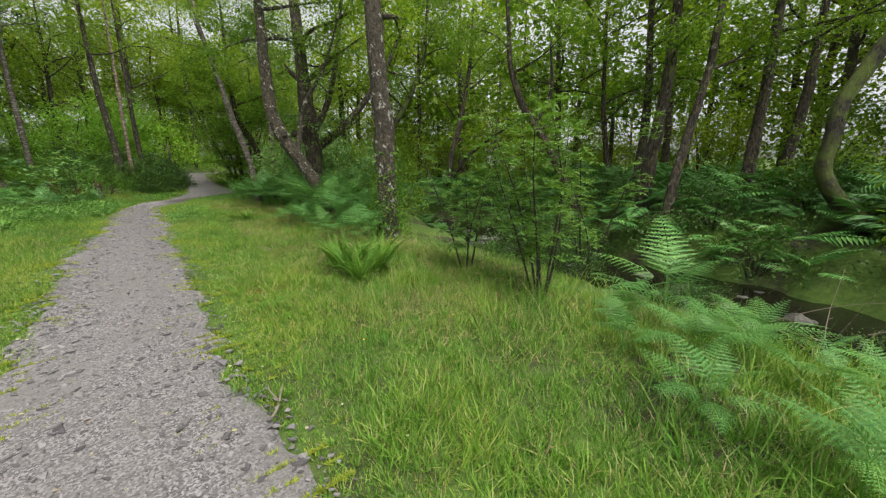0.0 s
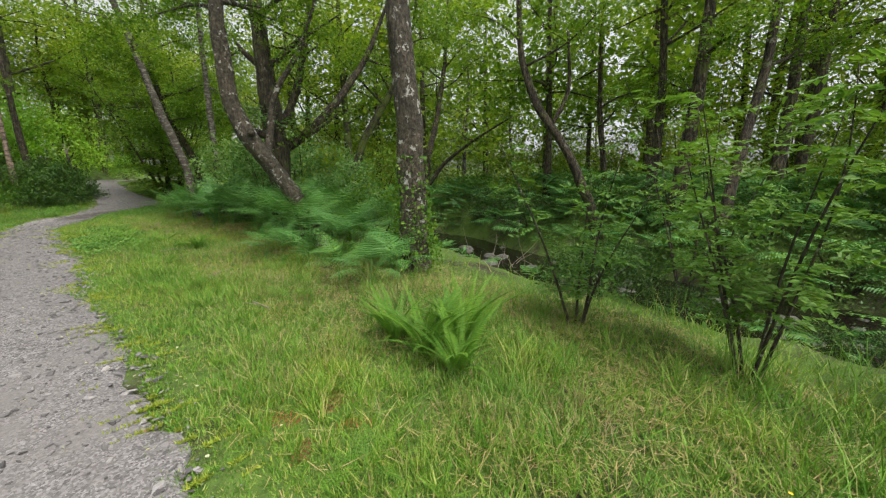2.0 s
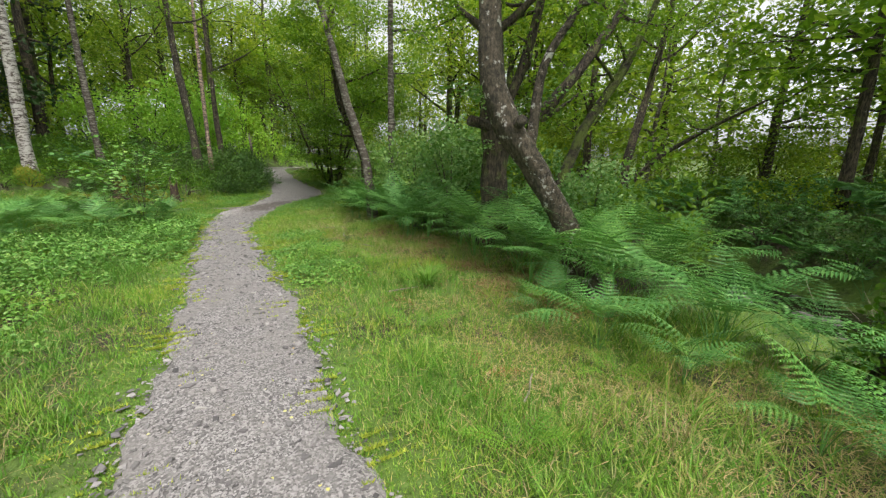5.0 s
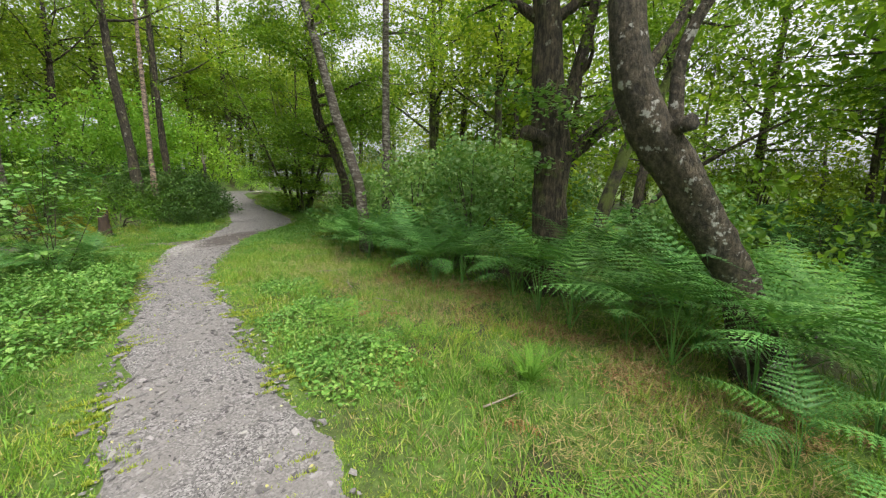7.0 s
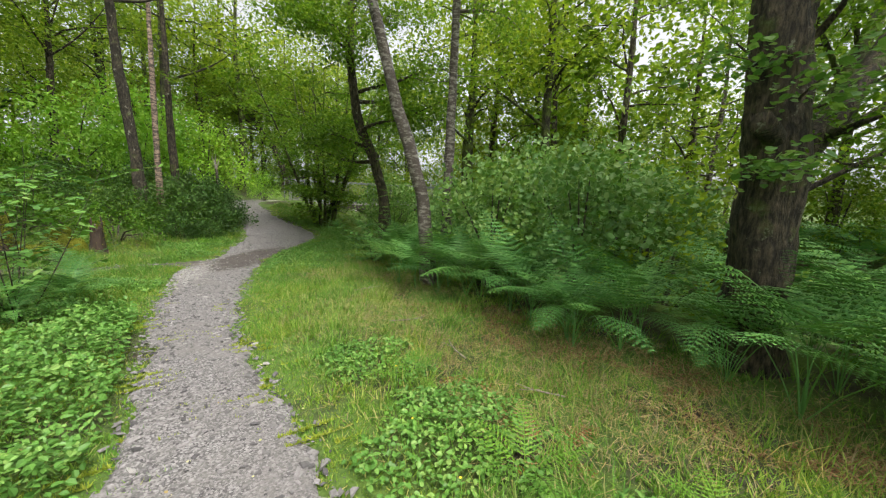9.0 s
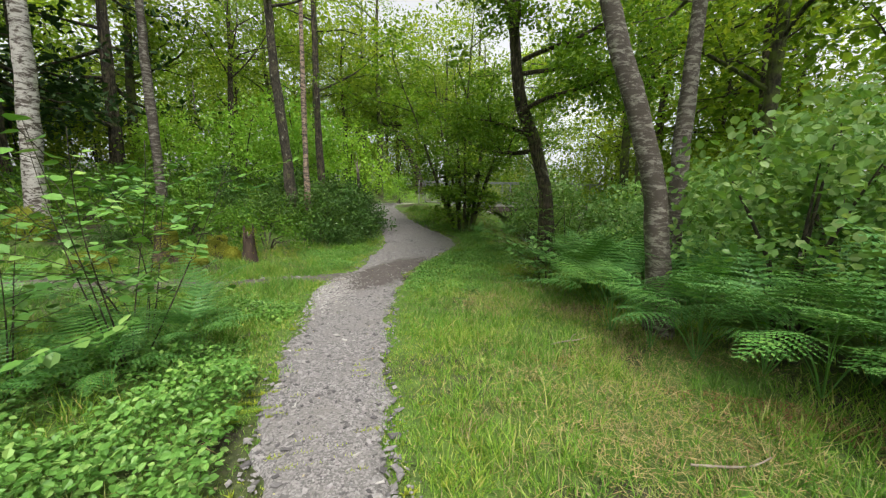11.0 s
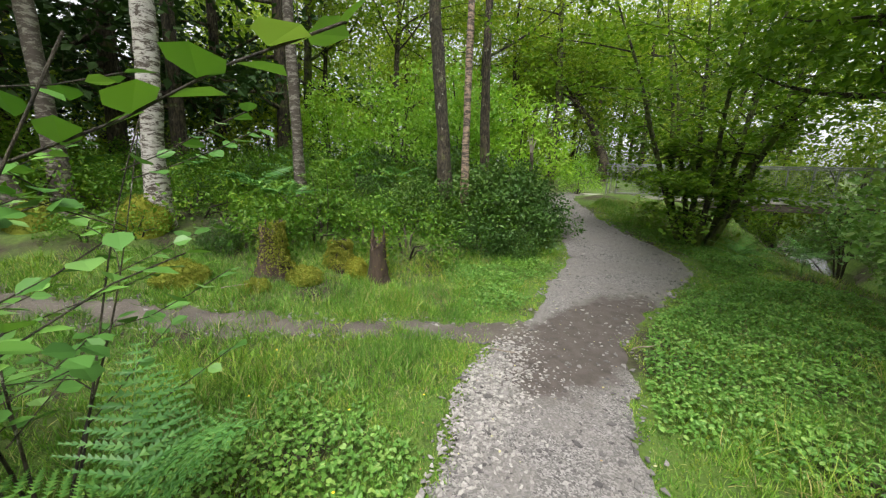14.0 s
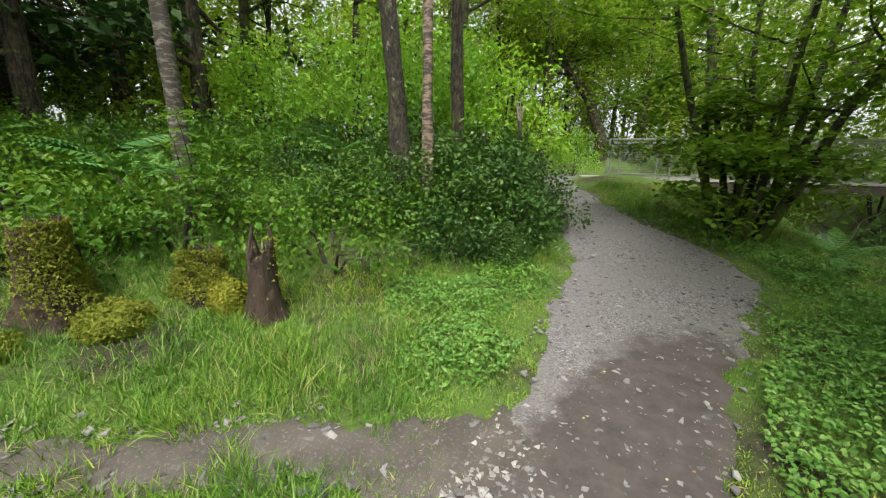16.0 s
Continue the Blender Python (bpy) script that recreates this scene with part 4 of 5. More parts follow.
# ---- ferns ----
def frond_mesh(name, length, pairs, mat, fine, seed, narrow=.4, arch=1.0, stalk=.42, first=1.3, fat=1.0, level=None):
    """One frond along +y: it rises and bows over; narrow toothed leaflets stand off the midrib."""
    r = np.random.default_rng(seed)
    s = np.linspace(0, 1, 30)
    up = first - arch * 1.6 * s ** 1.2 if level is None else first + (level - first) * smooth(.25, .58, s) - arch * s ** 2
    dy, dz = np.cos(up), np.sin(up)
    Y, Z = np.cumsum(dy) * length / 30, np.cumsum(dz) * length / 30
    rib = [(0, float(Y[i]), float(Z[i]), .005 * (1 - .75 * s[i])) for i in range(0, 30, 4)]
    rv, rf = tube(rib, 3, .0, seed, False, length / 7)
    V, Fc = [rv], [tri(rf)]
    k = len(rv)
    gap = length * (1 - stalk) / pairs
    for i in range(pairs):
        t = stalk + (1 - stalk) * (i + .3) / pairs
        q = (t - stalk) / (1 - stalk)
        y, z, a = np.interp(t, s, Y), np.interp(t, s, Z), np.interp(t, s, up)
        shape = min(1, .55 + q * 3) * (1 - q ** 1.25) + .05
        ln = narrow * length * shape * r.uniform(.88, 1.1)
        fwd = np.array([0, math.cos(a), math.sin(a)])
        nrm = np.array([0, -math.sin(a), math.cos(a)])
        for w in (-1, 1):
            ax = np.array([w * .92, 0, 0]) + fwd * .4
            ax = ax / np.linalg.norm(ax) - nrm * r.uniform(.04, .16)
            cross = np.cross(nrm, ax) * w
            base = np.array([0, y, z])
            wd = gap * .42 * fat * min(1, .5 + shape)
            if fine:
                m = max(3, int(ln / .026))
                ts = (np.arange(m) + .5) / m
                pw = wd * (1 - ts ** 1.6 * .85) * r.uniform(.75, 1.15, m)
                c = base + ax[None] * (ts * ln)[:, None] - nrm[None] * (ts ** 2 * ln * .2)[:, None]
                half = ln / m * .5
                for sgn in (-1, 1):
                    tip = c + cross[None] * (sgn * pw)[:, None] + ax[None] * half * 1.5 - nrm[None] * (pw * .2)[:, None]
                    tv = np.stack([c - ax[None] * half, tip, c + ax[None] * half], 1).reshape(-1, 3)
                    V.append(tv)
                    Fc.append(np.arange(len(tv)).reshape(-1, 3) + k)
                    k += len(tv)
            else:
                e = base + ax * ln - nrm * ln * .2
                mid = base + ax * ln * .4
                tv = np.stack([base, mid + cross * wd, e, mid - cross * wd])
                V.append(tv)
                Fc.append(LEAF_F + k)
                k += 4
    return from_np(name, np.concatenate(V), np.concatenate(Fc), mat)


FR_FINE = [frond_mesh("frond", L, 13, M_FERN, True, 400 + i, .23, a, .4, 1.4, 1.1, lv) for i, (L, a, lv) in enumerate([(1.3, .6, .65), (1.45, .55, .5), (1.2, .75, .85), (1.35, .65, .4)])]
FR_ROUGH = [frond_mesh("frond", L, 13, M_FERN, False, 410 + i, .24, a, .4, 1.4, 1.0, lv) for i, (L, a, lv) in enumerate([(1.35, .55, .5), (1.5, .5, .4), (1.25, .7, .6)])]
FR_LIGHT = [frond_mesh("frond", L, 14, M_FERN_LIGHT, True, 420 + i, .3, a, .2, 1.0) for i, (L, a) in enumerate([(.5, .8), (.58, .7)])]
FR_CLUMP = [frond_mesh("frond", L, 38, M_FERN_LIGHT, False, 430 + i, .1, a, .12, 1.2, 1.1) for i, (L, a) in enumerate([(.8, .62), (.9, .5), (.7, .8)])]
FR_DEAD = [frond_mesh("frond", .6, 12, M_FERN_DEAD, True, 440, .25, .5, .2, .35)]


def fern(label, fronds, count, seed, lean=12, size=1.0):
    r = np.random.default_rng(seed)
    top = thing("fern", 0, 0, 0, label, "fern", "ferns beside the path")
    for k in range(count):
        ob = part("frond", fronds[k % len(fronds)], top)
        ob.matrix_basis = pose(0, 0, -.03, r.uniform(-lean, lean), 0, k * 360 / count + r.uniform(-18, 18)) @ Matrix.Scale(size * r.uniform(.75, 1.15), 4)
    return top


def settle(src, x, y, turn, size):
    src.matrix_basis = pose(x, y, gz(x, y), 0, 0, turn) @ Matrix.Scale(size, 4)


F_NEAR = [fern("green bracken with wide feathery fronds beside the path", FR_FINE, 9, 450 + i, 20) for i in range(3)]
F_FAR = [fern("green bracken fronds in a deep stand", FR_ROUGH, 7, 460 + i) for i in range(3)]
F_LIGHT = fern("small yellow-green fern in the grass", FR_LIGHT, 5, 470)
F_CLUMP = fern("shuttlecock fern clump with narrow bright fronds", FR_CLUMP, 20, 471)
F_DEAD = fern("withered brown fern lying in the grass", FR_DEAD, 4, 472, 5)
settle(F_CLUMP, -1.25, 4.75, 0, .95)
place(F_CLUMP, -.9, 4.95, 50, 1.0)
place(F_CLUMP, -1.05, 4.45, 110, .85)
place(F_CLUMP, -1.5, 5.05, 200, .8)
place(F_CLUMP, -5.05, 9.3, 90, .55)
settle(F_LIGHT, -4.9, 8.0, 20, 1.0)
for x, y, a, s in [(-4.0, 6.6, 40, .8), (-6.9, 10.4, 130, 1.0), (-7.7, 11.4, 70, .9), (-2.6, 6.1, 10, .8), (-1.7, 3.6, 80, .6), (-6.0, 10.0, 200, 1.0), (-5.2, 9.3, 260, 1.1), (-11.0, 12.2, 30, .6), (-14.9, 19.3, 0, .8), (-14.6, 18.6, 120, .6), (-3.2, 7.6, 200, .8), (2.3, 2.7, 100, .9), (-16.9, 14.6, 20, .8)]:
    place(F_LIGHT, x, y, a, s)
settle(F_DEAD, -6.7, 10.6, 30, 1.0)
for x, y, a in [(-6.2, 9.5, 100), (-7.1, 11.6, 200), (-5.4, 8.9, 320), (-2.0, 4.0, 70), (-4.3, 7.4, 10), (-9.0, 14.0, 50)]:
    place(F_DEAD, x, y, a, .8)
near_spots = [(-12.5, 13.0), (-12.2, 12.2), (-12.9, 13.5), (-11.7, 21.9), (-10.9, 22.6), (-15.2, 20.9), (-1.9, 8.4), (1.55, 1.9), (2.1, 1.5), (1.9, 2.5), (2.5, 2.1), (1.45, 2.7), (2.7, 2.9), (3.1, 1.4), (1.75, 3.3), (2.35, 2.6), (2.3, 1.1), (1.85, 1.35), (3.0, 2.2),
              (-2.2, 6.9), (-2.7, 7.5), (-3.2, 8.0), (-1.75, 6.5), (-3.6, 8.5), (-2.3, 7.9), (-1.5, 7.9), (-2.9, 8.7), (-3.3, 9.2), (-3.0, 10.3), (-2.2, 9.3), (-12.4, 11.6), (-12.9, 12.4), (-11.9, 10.9), (-13.3, 11.7), (-12.3, 12.9), (-8.0, 14.8), (-8.35, 15.2), (-7.6, 14.7)]
# the deep stand along the bank, row behind row
stand_edge = lambda y: float(np.interp(y, [8.8, 10, 11.3, 12.4, 14.2, 16, 17.2, 18.5], [-3.4, -4.1, -5.0, -6.1, -7.2, -8.5, -9.4, -9.7]))
r66 = np.random.default_rng(66)
for row, (inset, gap) in enumerate([(.3, .5), (.85, .62), (1.5, .8), (2.3, .95)]):
    y = 9.0 + .2 * row
    while y < 17.8:
        near_spots.append((stand_edge(y) + inset + r66.uniform(-.18, .18), y + r66.uniform(-.1, .1) + inset * .5))
        y += gap
settle(F_NEAR[0], -6.0, 12.3, 0, 1)
settle(F_NEAR[1], -1.4, 7.0, 0, .9)
settle(F_NEAR[2], 2.2, 3.4, 0, 1)
for k, (x, y) in enumerate(near_spots):
    d, w = near_line(np.array([x]), np.array([y]), WAY_D)
    place(F_NEAR[k % 3], x, y, 47 * k, (.46 if y < 4 else .78 + .5 * float(smooth(1.5, 3.6, d[0] - w[0]))) * (.85 + .3 * ((k * 7) % 5) / 4) * (.8 if 4 < y < 8.6 else 1.0))
r6 = np.random.default_rng(6)
far_spots = []
tries = 0
while len(far_spots) < 210 and tries < 20000:
    tries += 1
    x, y = r6.uniform(-17, 13), r6.uniform(3, 25)
    if r6.uniform() < .25:
        x, y = r6.uniform(-15.5, -7.5), r6.uniform(5, 12.5)
    a, b2 = np.array([x]), np.array([y])
    d, w = near_line(a, b2, WAY_D)
    ds, ws = near_line(a, b2, STREAM_D)
    dt, wt = near_line(a, b2, TRACK_D)
    left = x < -6.3 - (y - 7.2) * .75 and y < 13.5
    lim = 2.5 if left else 2.6
    if d[0] - w[0] < lim or ds[0] < 1.9 or dt[0] < 1.0 or any((x - p) ** 2 + (y - q) ** 2 < .3 for p, q in far_spots):
        continue
    if x < -13.4 and y > 12.5 or (-9.8 < x < 6 and y < 18 and not across(a, b2)[0]):
        continue
    if d[0] > 10 and r6.uniform() < .35:
        continue
    far_spots.append((x, y))
far_spots += [(-19.2, 16.2), (-20.4, 17.6), (-18.6, 19.4), (-21.0, 15.6), (-17.2, 18.1), (-19.9, 18.6), (-20.8, 13.6), (-18.0, 16.3), (-19.0, 12.2), (-17.9, 11.6)]
dist_way = [float(near_line(np.array([x]), np.array([y]), WAY_D)[0][0]) for x, y in far_spots]
deep_spots = [q for q, d in zip(far_spots, dist_way) if d > 6]
far_spots = [q for q, d in zip(far_spots, dist_way) if d <= 6]
tries = 0
while len(deep_spots) < 430 and tries < 30000:
    tries += 1
    x, y = r6.uniform(-3, 15), r6.uniform(1, 21)
    a, b2 = np.array([x]), np.array([y])
    ds, far_bank = near_line(a, b2, STREAM_D)[0][0], across(a, b2)[0]
    if (1.2 < ds < 7.5 if far_bank else 1.15 < ds < 1.75 and r6.uniform() < .5) and not any((x - p) ** 2 + (y - q) ** 2 < .22 for p, q in deep_spots):
        deep_spots.append((x, y))
pcs = []
forms = []
for me in FR_ROUGH:
    co = np.zeros(len(me.vertices) * 3, np.float32)
    me.vertices.foreach_get("co", co)
    ix = np.zeros(len(me.polygons) * 3, np.int32)
    me.loops.foreach_get("vertex_index", ix)
    forms.append((co.reshape(-1, 3), ix.reshape(-1, 3)))
for q, (tv, tf) in enumerate(forms):
    dx, dy = np.repeat(np.array(deep_spots), 2, 0).T
    n = len(dx)
    low = np.where((near_line(dx, dy, STREAM_D)[0] < 1.8) & (across(dx, dy) < .5), .5, 1.0)
    yaw = r6.uniform(0, 6.28, n)
    pcs.append(scatter(tv, tf, np.stack([dx, dy, ground_z(dx, dy) - .03], 1), turns(n, .18, r6, yaw), r6.uniform(.7, 1.1, n) * low))
v, f = join(pcs)
tagged(new("bracken", from_np("bracken", v, f, M_FERN)), "sea of green bracken on the far stream bank", "bracken", kind="stuff")
settle(F_FAR[0], *far_spots[0], 0, 1)
settle(F_FAR[1], *far_spots[1], 0, 1)
settle(F_FAR[2], *far_spots[2], 0, 1)
for k, (x, y) in enumerate(far_spots[3:]):
    d, w = near_line(np.array([x]), np.array([y]), WAY_D)
    place((F_NEAR if d[0] < 4.2 else F_FAR)[k % 3], x, y, r6.uniform(0, 360), r6.uniform(.7, 1.05))


# ---- stumps ----
def stump(x, y, r0, h, seed, label, moss, side=0.0):
    r = np.random.default_rng(seed)
    top = thing("tree_stump", x, y, gz(x, y), label, "stump")
    sides, rings = 22, 12
    ang = np.linspace(0, 2 * np.pi, sides, endpoint=False)
    rim = h * (1 - .28 * r.uniform(0, 1, sides) - .12 * np.sin(ang * 2 + seed))
    v = []
    for i in range(rings):
        t = i / (rings - 1)
        for j in range(sides):
            flare = 1 + .75 * (1 - t) ** 4 + .1 * math.sin(5 * ang[j] + seed) * (1 - t) + r.normal(0, .07)
            rr = r0 * flare * (1 - .22 * t)
            v.append((rr * math.cos(ang[j]), rr * math.sin(ang[j]), -.12 + t * (rim[j] + .12)))
    for j in range(sides):
        v.append((r0 * .45 * math.cos(ang[j]), r0 * .45 * math.sin(ang[j]), rim[j] * (.72 + r.uniform(-.12, .12))))
    v.append((0, 0, h * .55))
    f = []
    for i in range(rings):
        for j in range(sides):
            f.append((i * sides + j, i * sides + (j + 1) % sides, (i + 1) * sides + (j + 1) % sides, (i + 1) * sides + j))
    f = tri(np.array(f))
    cap = np.array([(rings * sides + j, rings * sides + (j + 1) % sides, (rings + 1) * sides) for j in range(sides)])
    part("rotten_wood", from_np("rotten_wood", np.array(v), np.r_[f, cap], M_ROT, flat=False), top)
    for j in range(7):
        q = j * 3 % sides
        base = Vector(v[(rings - 1) * sides + q])
        part("splinter", tube_mesh("splinter", [(base.x * .9, base.y * .9, base.z - .08, .02), (base.x * .8, base.y * .8, base.z + .02, .014), (base.x * .7, base.y * .7, base.z + .05 + .02 * (j % 3), .004)], M_PALEWOOD if j == 3 else M_ROT, 5, .15, j), top)
    if moss:
        n = int(5200 * moss)
        a = r.normal(side, 1.0, n)
        t = np.clip(r.beta(1.6, 1.1, n), 0, 1)
        z = t * h * .98
        lump = 1.0 + .16 * np.sin(3 * a + 5 * t + seed) * np.sin(7 * t + seed)
        rr = r0 * (1 + .75 * (1 - t) ** 4) * (1 - .22 * t) * lump * r.uniform(.98, 1.2, n)
        loc = np.stack([rr * np.cos(a), rr * np.sin(a), z], 1)
        v2, f2 = scatter(LEAF_V * (1.2, 1, 3), LEAF_F, loc, turns(n, .9, r), r.uniform(.014, .034, n))
        tagged(part("moss", from_np("moss", v2, f2, M_MOSS), top), "yellow-green moss coat", kind="stuff")
    return top


def moss_mound(x, y, rad, h, seed):
    """A cushion of moss."""
    r = np.random.default_rng(seed)
    top = thing("moss_mound", x, y, gz(x, y), "rounded cushion of yellow-green moss in the grass", "moss")
    n = int(9000 * rad)
    a, e = r.uniform(0, 6.28, n), np.arcsin(r.uniform(0, 1, n))
    lump = 1 + .13 * np.sin(3 * a + seed) * np.sin(4 * e)
    loc = np.stack([rad * lump * np.cos(e) * np.cos(a), rad * lump * np.cos(e) * np.sin(a), h * lump * np.sin(e) - .03], 1)
    v2, f2 = scatter(LEAF_V * (1.2, 1, 3), LEAF_F, loc, turns(n, .7, r), r.uniform(.014, .036, n))
    part("moss_coat", from_np("moss_coat", v2, f2, M_MOSS), top)
    bm = bmesh.new()
    bmesh.ops.create_icosphere(bm, subdivisions=3, radius=1.0)
    for q in bm.verts:
        aa = math.atan2(q.co.y, q.co.x)
        k = (1 + .13 * math.sin(3 * aa + seed) * math.sin(4 * math.asin(max(-1, min(1, q.co.z))))) * .97
        q.co = Vector((q.co.x * rad * k, q.co.y * rad * k, q.co.z * h * k - .03))
    me = bpy.data.meshes.new("cushion")
    bm.to_mesh(me)
    bm.free()
    me.materials.append(M_MOSS)
    part("cushion", me, top)
    return top


moss_mound(-16.15, 15.75, .27, .2, 21)
moss_mound(-16.05, 16.55, .2, .27, 22)
moss_mound(-16.75, 14.35, .33, .26, 23)
moss_mound(-18.3, 14.25, .35, .5, 24)
moss_mound(-18.9, 13.1, .3, .4, 25)
moss_mound(-16.2, 15.1, .2, .12, 26)
stump(-16.5, 15.45, .19, .74, 3, "rotten stump half covered with yellow moss", 1.0, .9)
stump(-15.76, 16.77, .14, .78, 4, "dark jagged rotten stump in the grass", .1, 2.0)
stump(-16.35, 16.45, .19, .44, 5, "low stump wrapped in thick moss", 1.2, -.4)


# ---- footbridge ----
def beam(p, q, w, h):
    """A square bar from p to q."""
    p, q = Vector(p), Vector(q)
    d = (q - p).normalized()
    side = d.cross(Vector((0, 0, 1)))
    side = side.normalized() if side.length > 1e-3 else Vector((1, 0, 0))
    upv = side.cross(d)
    bm = bmesh.new()
    ends = []
    for e in (p, q):
        ends.append([bm.verts.new(e + side * (a * w / 2) + upv * (c * h / 2)) for a, c in ((-1, -1), (1, -1), (1, 1), (-1, 1))])
    bm.faces.new(ends[0])
    bm.faces.new(ends[1][::-1])
    for i in range(4):
        bm.faces.new([ends[0][i], ends[1][i], ends[1][(i + 1) % 4], ends[0][(i + 1) % 4]])
    bmesh.ops.recalc_face_normals(bm, faces=bm.faces)
    bmesh.ops.bevel(bm, geom=bm.edges[:], offset=min(w, h) * .12, segments=1, affect="EDGES")
    return bm


def bar(name, p, q, w, h, mat, parent, label=""):
    bm = beam(p, q, w, h)
    me = bpy.data.meshes.new(name)
    bm.to_mesh(me)
    bm.free()
    me.materials.append(mat)
    return part(name, me, parent, label)


bridge = thing("footbridge", -16.6, 28.9, 1.55, "flat footbridge with galvanised mesh railings over the stream", "bridge")
L = 11.0
bridge.matrix_basis = pose(-16.4, 28.75, 1.58, 0, 0, 28)
bar("deck", (-1.2, .75, -.06), (L, .75, -.06), 1.5, .12, M_CONCRETE, bridge, "pale concrete deck")
for y in (.08, 1.42):
    bar("girder", (-.3, y, -.26), (L, y, -.26), .1, .26, M_DARKWOOD, bridge, "dark girder")
for y in (0.0, 1.5):
    for k in range(8):
        x = k * L / 7
        bar("post", (x, y, -.1), (x, y, 1.2), .05, .05, M_STEEL, bridge)
    for z, w in ((1.2, .05), (.09, .035), (.02, .03)):
        bar("rail", (0, y, z), (L, y, z), w, w, M_STEEL, bridge)
    pcs = []
    for z in np.arange(.18, 1.16, .075):
        pcs.append(tube([(0, y, z, .0009), (L, y, z, .0009)], 3, 0, 0, False, 6))
    for x in np.arange(.05, L, .075):
        pcs.append(tube([(x, y, .1, .0009), (x, y, 1.18, .0009)], 3, 0, 0, False, 2))
    v, f = join(pcs)
    part("mesh_panel", from_np("mesh_panel", v, tri(f), M_STEEL), bridge, "fine wire mesh infill")
bar("gate_post", (-.35, 0, -.1), (-.35, 0, 1.2), .05, .05, M_STEEL, bridge)
bar("brace", (-.35, 0, 1.2), (0, 0, 1.2), .04, .04, M_STEEL, bridge)
for x in (3.4, 9.0):
    bar("abutment", (x, -.1, -1.05), (x, 1.6, -1.05), .5, 1.3, M_CONCRETE, bridge, "stained concrete abutment")


# ---- woods behind ----
def wood_tree(seed, h, r0, mat, bark, spread, leaf, count, limbs, low):
    return tree("woodland_tree", "leafy woodland tree in the wood behind", "tree", [(0, 0, 0, r0), (.1, 0, h * .3, r0 * .8), (-.1, .2, h * .6, r0 * .6), (.1, .1, h, .02)], bark, mat, seed, limbs=limbs, limb_from=low, limb_len=3.0, leaf=leaf, count=count, spread=spread, sides=8, group="woodland behind", twigs=4)


WOOD = [wood_tree(700, 9.5, .15, M_LEAF_FAR, M_BARK_PLAIN, 1.15, .3, 16, 12, 1.5), wood_tree(701, 11, .17, M_LEAF_FAR, M_BARK_DARK, 1.2, .31, 16, 13, 2.0),
        wood_tree(702, 8.5, .12, M_LEAF_FAR, M_BIRCH_DARK, 1.1, .29, 16, 12, 1.2), wood_tree(703, 10, .14, M_LEAF, M_BARK_DARK, 1.15, .29, 16, 12, 1.6)]
CONIFER = tree("spruce_tree", "dark spruce on the hillside", "tree", [(0, 0, 0, .16), (0, 0, 5, .12), (0, 0, 14, .02)], M_BARK_DARK, M_LEAF_CONIFER, 710, limbs=26, limb_from=1.4, limb_len=2.4, leaf=.22, count=22, spread=.65, limb_rise=-.15, sides=8, group="woodland behind", twigs=1)
BUSH = [shrub("woodland_bush", "leafy undergrowth bush below the trees", "bush", 0, 0, 1.4, 2.4, .13, M_LEAF_FAR, 720, 40, 36, group="undergrowth"),
        shrub("woodland_bush", "leafy undergrowth bush below the trees", "bush", 0, 0, 1.2, 1.9, .12, M_LEAF, 721, 38, 36, group="undergrowth")]
TALL = shrub("tall_bush", "tall leafy thicket under the trees", "bush", 0, 0, 2.1, 4.6, .17, M_LEAF_FAR, 722, 60, 36, group="undergrowth")
WOOD_NEAR = [wood_tree(704, 9.5, .14, M_LEAF_FAR, M_BARK_DARK, .95, .15, 40, 11, 2.0), wood_tree(705, 10.5, .16, M_LEAF_FAR, M_BARK_MOSSY, .95, .15, 40, 11, 2.4)]
r8 = np.random.default_rng(8)
spots = []
tries = 0
while len(spots) < 128 and tries < 30000:
    tries += 1
    x, y = r8.uniform(-48, 30), r8.uniform(-14, 58)
    a, b2 = np.array([x]), np.array([y])
    d = near_line(a, b2, WAY_D)[0][0]
    ds = near_line(a, b2, STREAM_D)[0][0]
    lim = 7.5 if y < 20 else 6.5
    if x < -14 and 10 < y < 23:
        lim = 9.0
    if d < lim or ds < 2.0 or any((x - p) ** 2 + (y - q) ** 2 < 6.5 for p, q in spots):
        continue
    if d > 34 or (x > -1 and y < 24 and r8.uniform() < .72) or (-1 > x > -12 and r8.uniform() < .55) or (y < 0 and r8.uniform() < .6):
        continue
    if math.hypot(x + 12.75, y - 23.7) < 3.5 or (-17 < x < -8 and 21 < y < 30):
        continue
    spots.append((x, y))
spots += [(-23.2, 11.6), (-24.4, 14.6), (-26, 12.6), (-25.6, 17.4), (-28, 15), (-27, 9.6), (-22.6, 8.6), (-30, 12), (-23.4, 18.6), (-22, 27), (-24.5, 24), (-20.5, 31), (-23, 31), (-26, 28), (-17.5, 35.5), (-26.5, 21), (-21.8, 36), (-15.5, 38)]
used = set()
for k, (x, y) in enumerate(spots):
    conif = x < -21 and 6 < y < 19.5
    close = near_line(np.array([x]), np.array([y]), WAY_D)[0][0] < 12.5 and y > -3
    src = CONIFER if conif else WOOD_NEAR[k % 2] if close else WOOD[k % 4]
    s = r8.uniform(.85, 1.2)
    if src.name not in used:
        used.add(src.name)
        settle(src, x, y, 0, s)
    else:
        place(src, x, y, r8.uniform(0, 360), s)
HIGH = [wood_tree(706, 17, .22, M_LEAF_FAR, M_BARK_DARK, 1.5, .19, 38, 20, 4.0), wood_tree(707, 15, .2, M_LEAF_FAR, M_BARK_PLAIN, 1.4, .18, 38, 20, 3.5)]
